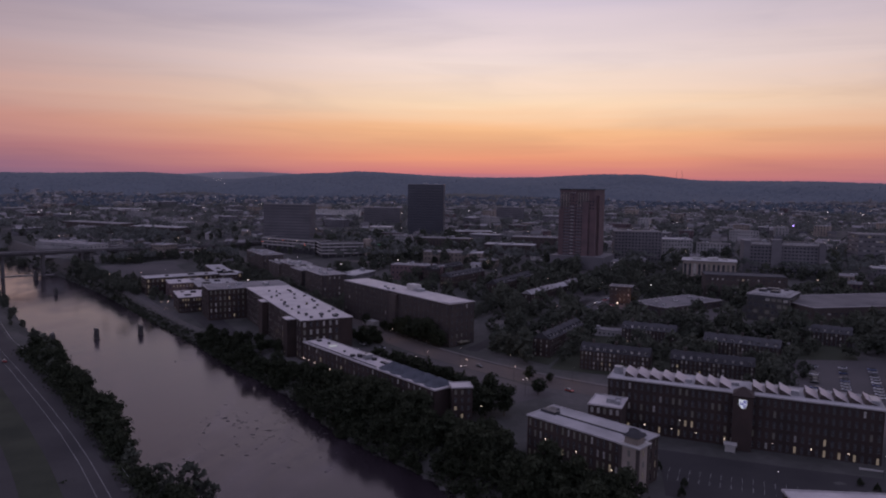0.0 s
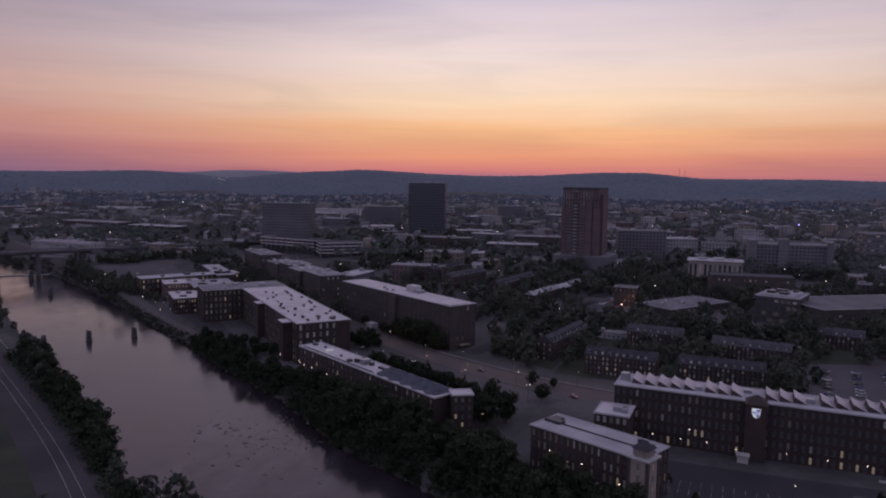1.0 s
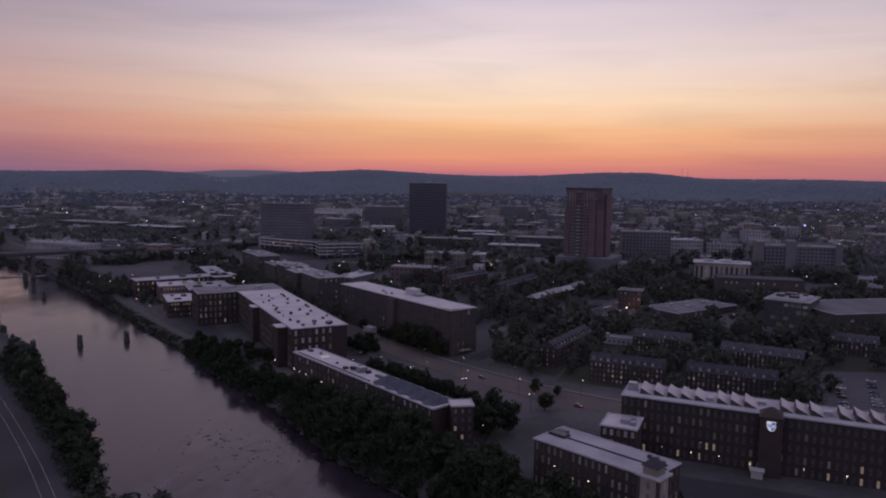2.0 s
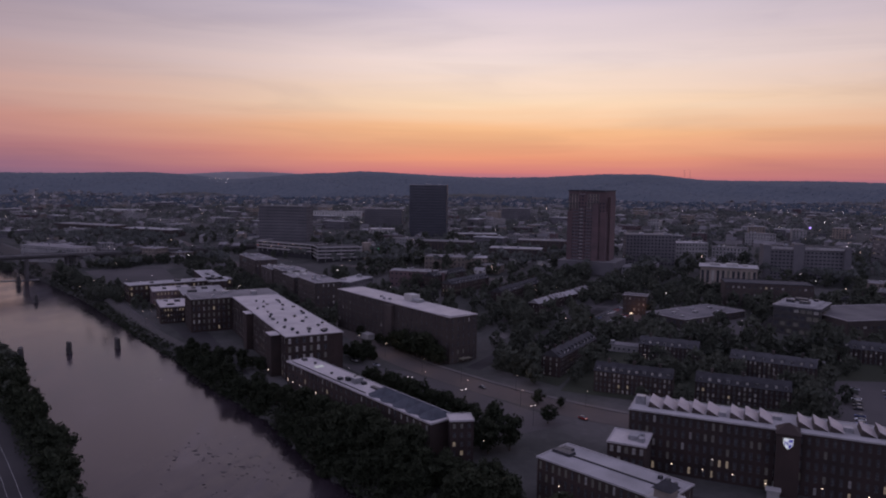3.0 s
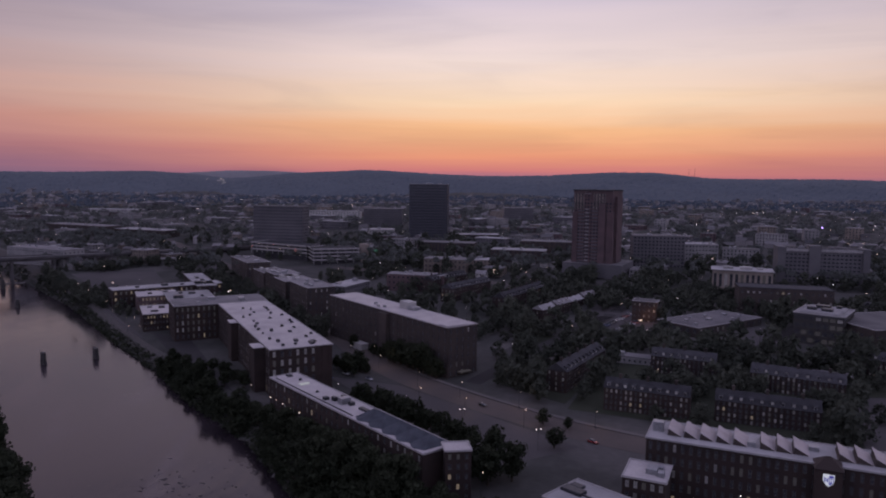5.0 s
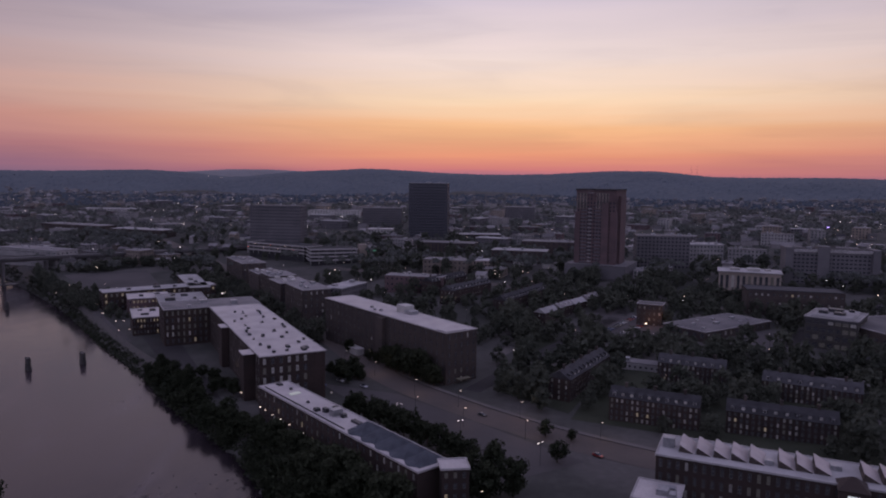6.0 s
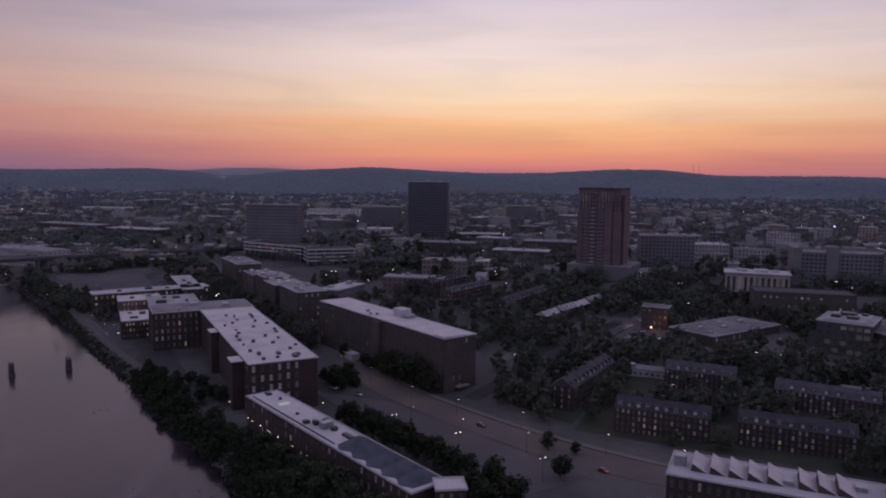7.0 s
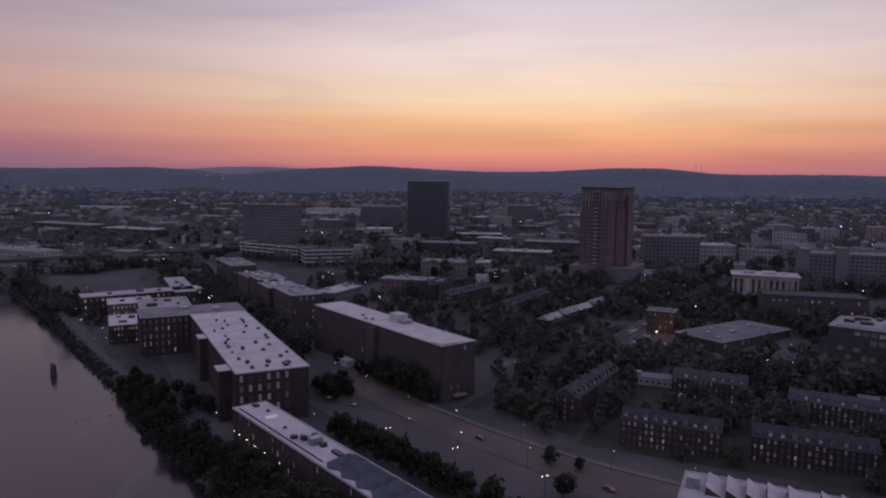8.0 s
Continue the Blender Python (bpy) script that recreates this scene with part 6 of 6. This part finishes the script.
LAMPS = {"double": lamp_kind("street_lamp", LAMP_WHITE, 9.0, 0.24, "tall double-headed street lamp glowing pale white", True),
         "warm": lamp_kind("street_lamp", LAMP_WARM, 8.0, 0.23, "street lamp glowing warm orange"),
         "white": lamp_kind("street_lamp", LAMP_WHITE, 8.0, 0.23, "street lamp glowing pale white"),
         "path": lamp_kind("path_lamp", LAMP_WARM, 4.0, 0.32, "low path lamp glowing warm")}
used = set()


def lamp(kind, x, y, turn=0):
    m = pose(x, y, gz(x, y), 0, 0, turn)
    if kind in used:
        copy_thing(LAMPS[kind], m)
    else:
        used.add(kind)
        LAMPS[kind].matrix_basis = m


for x, y in ((-15.5, 391.5), (11.5, 371.7), (42, 348)):
    lamp("double", x, y, 30)
for x, y in ((-11, 434), (11, 416), (-9, 405), (13, 390), (39, 399), (39, 375), (17, 306), (-35, 468), (-41, 490), (-55, 491), (70, 372), (95, 356)):
    lamp("warm", x, y, 40)
for x, y in ((79, 262), (117, 238), (163, 252), (215, 465), (-50, 409), (100, 291), (176, 486), (196, 500), (152, 470), (118, 546), (132, 520), (160, 600)):
    lamp("white", x, y, 40)
for x, y in ((-60, 378), (-52, 370), (-45, 363), (-38, 356), (-28, 344), (-19, 335), (-82, 405), (-75, 397), (-110, 437), (5, 297), (-8, 323), (-96, 420)):
    lamp("path", x, y)
for (ax, ay), (bx, by) in zip(RIVERSIDE[:-1], RIVERSIDE[1:]):
    for k in range(4):
        t = k / 4
        lamp("path", ax + (bx - ax) * t + tq.uniform(-3, 3), ay + (by - ay) * t + tq.uniform(-3, 3) + 10 * (k % 2))
for i in range(9):
    lamp("warm", -760 + i * 9 + tq.uniform(-20, 20), 2300 + 26 * i)
lq = random.Random(55)
for i in range(150):
    y = 560 + 1500 * lq.random() ** 1.4
    x = lq.uniform(-0.66, 0.66) * y
    d, _ = river_side(np.array([x]), np.array([y]))
    if d[0] > HALF + 10 and free(x, y, 0.5):
        lamp(lq.choice(("warm", "white", "warm")), x, y, lq.uniform(0, 360))
for line in TOWN_ROADS:
    for (ax, ay), (bx, by) in zip(line[:-1], line[1:]):
        ln = math.hypot(bx - ax, by - ay)
        for k in range(int(ln / 38)):
            t, sd = (k + 0.5) * 38 / ln, (5.6 if k % 2 else -5.6)
            lamp(("warm", "white")[k % 2], ax + (bx - ax) * t - (by - ay) / ln * sd, ay + (by - ay) * t + (bx - ax) / ln * sd, 40 + 180 * (k % 2))
for i in range(14):
    lamp("white", -520 + i * 26, 1120 + 18 * math.sin(i), 0)

# lamps too far off to tell apart
dots = [Geo(), Geo()]
for i in range(620):
    y = 620 + 1400 * lq.random() ** 1.2
    x = lq.uniform(-0.64, 0.64) * y
    d, _ = river_side(np.array([x]), np.array([y]))
    if d[0] < HALF + 12 or not free(x, y, 0.3):
        continue
    z, r, g = gz(x, y), lq.uniform(0.08, 0.30) * (0.7 + y / 2200), dots[i % 2]
    h = lq.choice((5, 8, 8, 11))
    g.tube(x, y, z, z + h, 0.1, 0.06, 4)
    g.slab(x - r, x + r, y - r, y + r, z + h, z + h + r * 1.3, r * 0.3, 1)
for i in range(15):
    az, far = -0.306 + lq.gauss(0, 0.009), lq.uniform(3150, 3600)
    x, y = far * math.sin(az), far * math.cos(az)
    z = float(hill_height(np.array([x]), np.array([y]), CREST_AZ, CREST_H, 1950, 3950)[0])
    dots[i % 2].tube(x, y, z - 3, z + 9, 0.3, 0.2, 4).slab(x - 0.45, x + 0.45, y - 0.45, y + 0.45, z + 9, z + 9.7, 0.15, 1)
violet = thing("mast_lamp", 560, 1135, gz(560, 1135), 0, "tall mast with a violet glowing lamp", "street lamp")
part("pole", Geo().tube(0, 0, 0, 52 - gz(560, 1135), 0.3, 0.15, 6), DARKMETAL, violet)
part("lamp_head", Geo().slab(-0.8, 0.8, -0.8, 0.8, 52 - gz(560, 1135), 53.4 - gz(560, 1135), 0.3), LAMP_BLUE, violet)
for g, m, label in ((dots[0], LAMP_WARM, "far warm street lamps of the town"), (dots[1], LAMP_WHITE, "far pale street lamps of the town")):
    tagged(new("distant_lamps", g.mesh("distant_lamps", DARKMETAL, m)), label, "street lamps", kind="stuff")

# the light that the nearest street lamps throw
def lamp_light(x, y, z, watts, color):
    data = bpy.data.lights.new("lamp_light", "POINT")
    data.energy, data.color, data.shadow_soft_size = watts, color, 0.3
    new("lamp_light", data).location = (x, y, z)


for x, y in ((-11, 434), (13, 416), (13, 390), (39, 399), (39, 375), (70, 372), (95, 356), (-35, 468)):
    lamp_light(x + 0.8, y + 0.7, gz(x, y) + 7.6, 380, (1.0, 0.64, 0.42))
# lights added for the orange glow on the corner house; the second has no fixture
lamp_light(144, 571, gz(144, 571) + 5, 330, (1.0, 0.40, 0.14))
lamp_light(152, 569, gz(152, 569) + 8, 300, (1.0, 0.45, 0.18))

# wall lamps at the mills' feet
for root, spots in ((mill_s, [(7, -0.5, 4.2), (16, -0.5, 4.2), (27, -0.5, 4.0), (37, -0.5, 4.0), (48, -4.6, 4.4), (66, -0.5, 4.2), (80, -0.5, 4.0), (93, -0.5, 4.2)]),
                    (mill_e, [(9, -0.5, 9.5), (23, -0.5, 8.5), (38, -0.5, 6.0), (44, -0.5, 5.0)]), (annex, [(1, -0.5, 4.5), (12, -0.5, 4.5)]), (mill_c, [(x, -0.5, 7.4) for x in (1, 6, 13, 21, 29, 41, 52, 64, 80, 95, 108)]),
                    (low_root, [(3, -0.5, 5.0), (14, -0.5, 5.0)])):
    for x, y, z in spots:
        part("wall_lamp", Geo().slab(x - 0.14, x + 0.14, y - 0.06, -0.282 if y > -1 else y + 0.14, z, z + 0.26, 0.05), LAMP_WARM, root)
signal = thing("traffic_light", 107.3, 550, gz(107.3, 550), 20, "traffic light on a dark pole showing red", "traffic light")
part("pole", Geo().tube(0, 0, 0, 4.2, 0.08, 0.06, 6), DARKMETAL, signal)
part("housing", Geo().slab(-0.18, 0.18, -0.16, 0.16, 3.2, 4.2, 0.04), DARKMETAL, signal)
part("red_lens", Geo().tube(0, 0, 0, 0.06, 0.17, 0.15, 10), LAMP_RED, signal, "glowing red lens", at=pose(0, -0.165, 3.98, 90, 0, 0))
part("orange_lamp", Geo().box(6, 7, -0.7, -0.3, 3.2, 4.0), LAMP_WARM, house_o)

# ---- parked cars ----


def car_kind(i, paint):
    root = thing("parked_car", 0, -3600 - 5 * i, 0, 0, "parked " + ("white", "silver", "black", "red", "blue")[i] + " car on the asphalt", "car", "parked cars")
    g = Geo()
    prof = [(-2.2, .35), (2.2, .35), (2.25, .75), (1.2, .9), (-2.2, .95)]
    g.add([(x, -.88, z) for x, z in prof] + [(x, .88, z) for x, z in prof], [(0, 1, 2, 3, 4), (9, 8, 7, 6, 5)] + [(i2, 5 + i2, 5 + (i2 + 1) % 5, (i2 + 1) % 5) for i2 in range(5)])
    part("body", g, paint, root)
    c = [(-1.9, .94), (1.1, .9), (.45, 1.42), (-1.4, 1.45)]
    part("cabin", Geo().add([(x, -.78, z) for x, z in c[:2]] + [(x, -.62, z) for x, z in c[2:]] + [(x, .78, z) for x, z in c[:2]] + [(x, .62, z) for x, z in c[2:]],
                            [(0, 1, 2, 3), (7, 6, 5, 4), (1, 5, 6, 2), (2, 6, 7, 3), (3, 7, 4, 0)]), GLASS, root)
    for x in (-1.35, 1.4):
        for y in (-.8, .8):
            w = Geo().tube(0, 0, -.1, .1, .33, .33, 10)
            part("wheel", w, RUBBER, root, at=pose(x, y, .33, 90, 0, 0))
    return root


CARKIND = [car_kind(i, c) for i, c in enumerate(CARS)]
cq = random.Random(12)
cars_done = set()


def park(x, y, turn, lift=0.1, kind=None):
    k = cq.choice([0, 1, 1, 2, 2, 3, 4]) if kind is None else kind
    m = pose(x, y, gz(x, y) + lift, 0, 0, turn)
    if k in cars_done:
        copy_thing(CARKIND[k], m)
    else:
        cars_done.add(k)
        CARKIND[k].matrix_basis = m


park(-252, 400, 130, 0.12, 3)
for i in range(5):
    park((-52, -38, 22, 66, -60)[i], (456, 446, 404, 357, 448)[i], -48, 0.08, i)
for i in range(16):
    park(104 + 2.6 * i + cq.uniform(-.2, .2), 548 + 3.6 * i, -30)
for i in range(14):
    if i % 5 != 3:
        park(112 + 2.6 * i, 538 + 3.4 * i, -30)
for row in range(4):
    for i in range(11):
        if cq.random() < 0.8:
            park(186 + row * 14 + i * 2.3, 345 + i * 4.6 - row * 4, 152, 0.12, cq.choice([0, 1, 1, 2, 4]))
for i in range(12):
    park(-150 - 6.0 * i, 676 + 9.6 * i, 121)

# masts on the hill
for x, y in ((1205, 3700), (1232, 3695)):
    mast = thing("radio_mast", x, y, 150, 0, "thin radio mast on the wooded hill", "mast")
    part("mast", Geo().tube(0, 0, -10, 42, 0.9, 0.4, 6), DARKMETAL, mast)
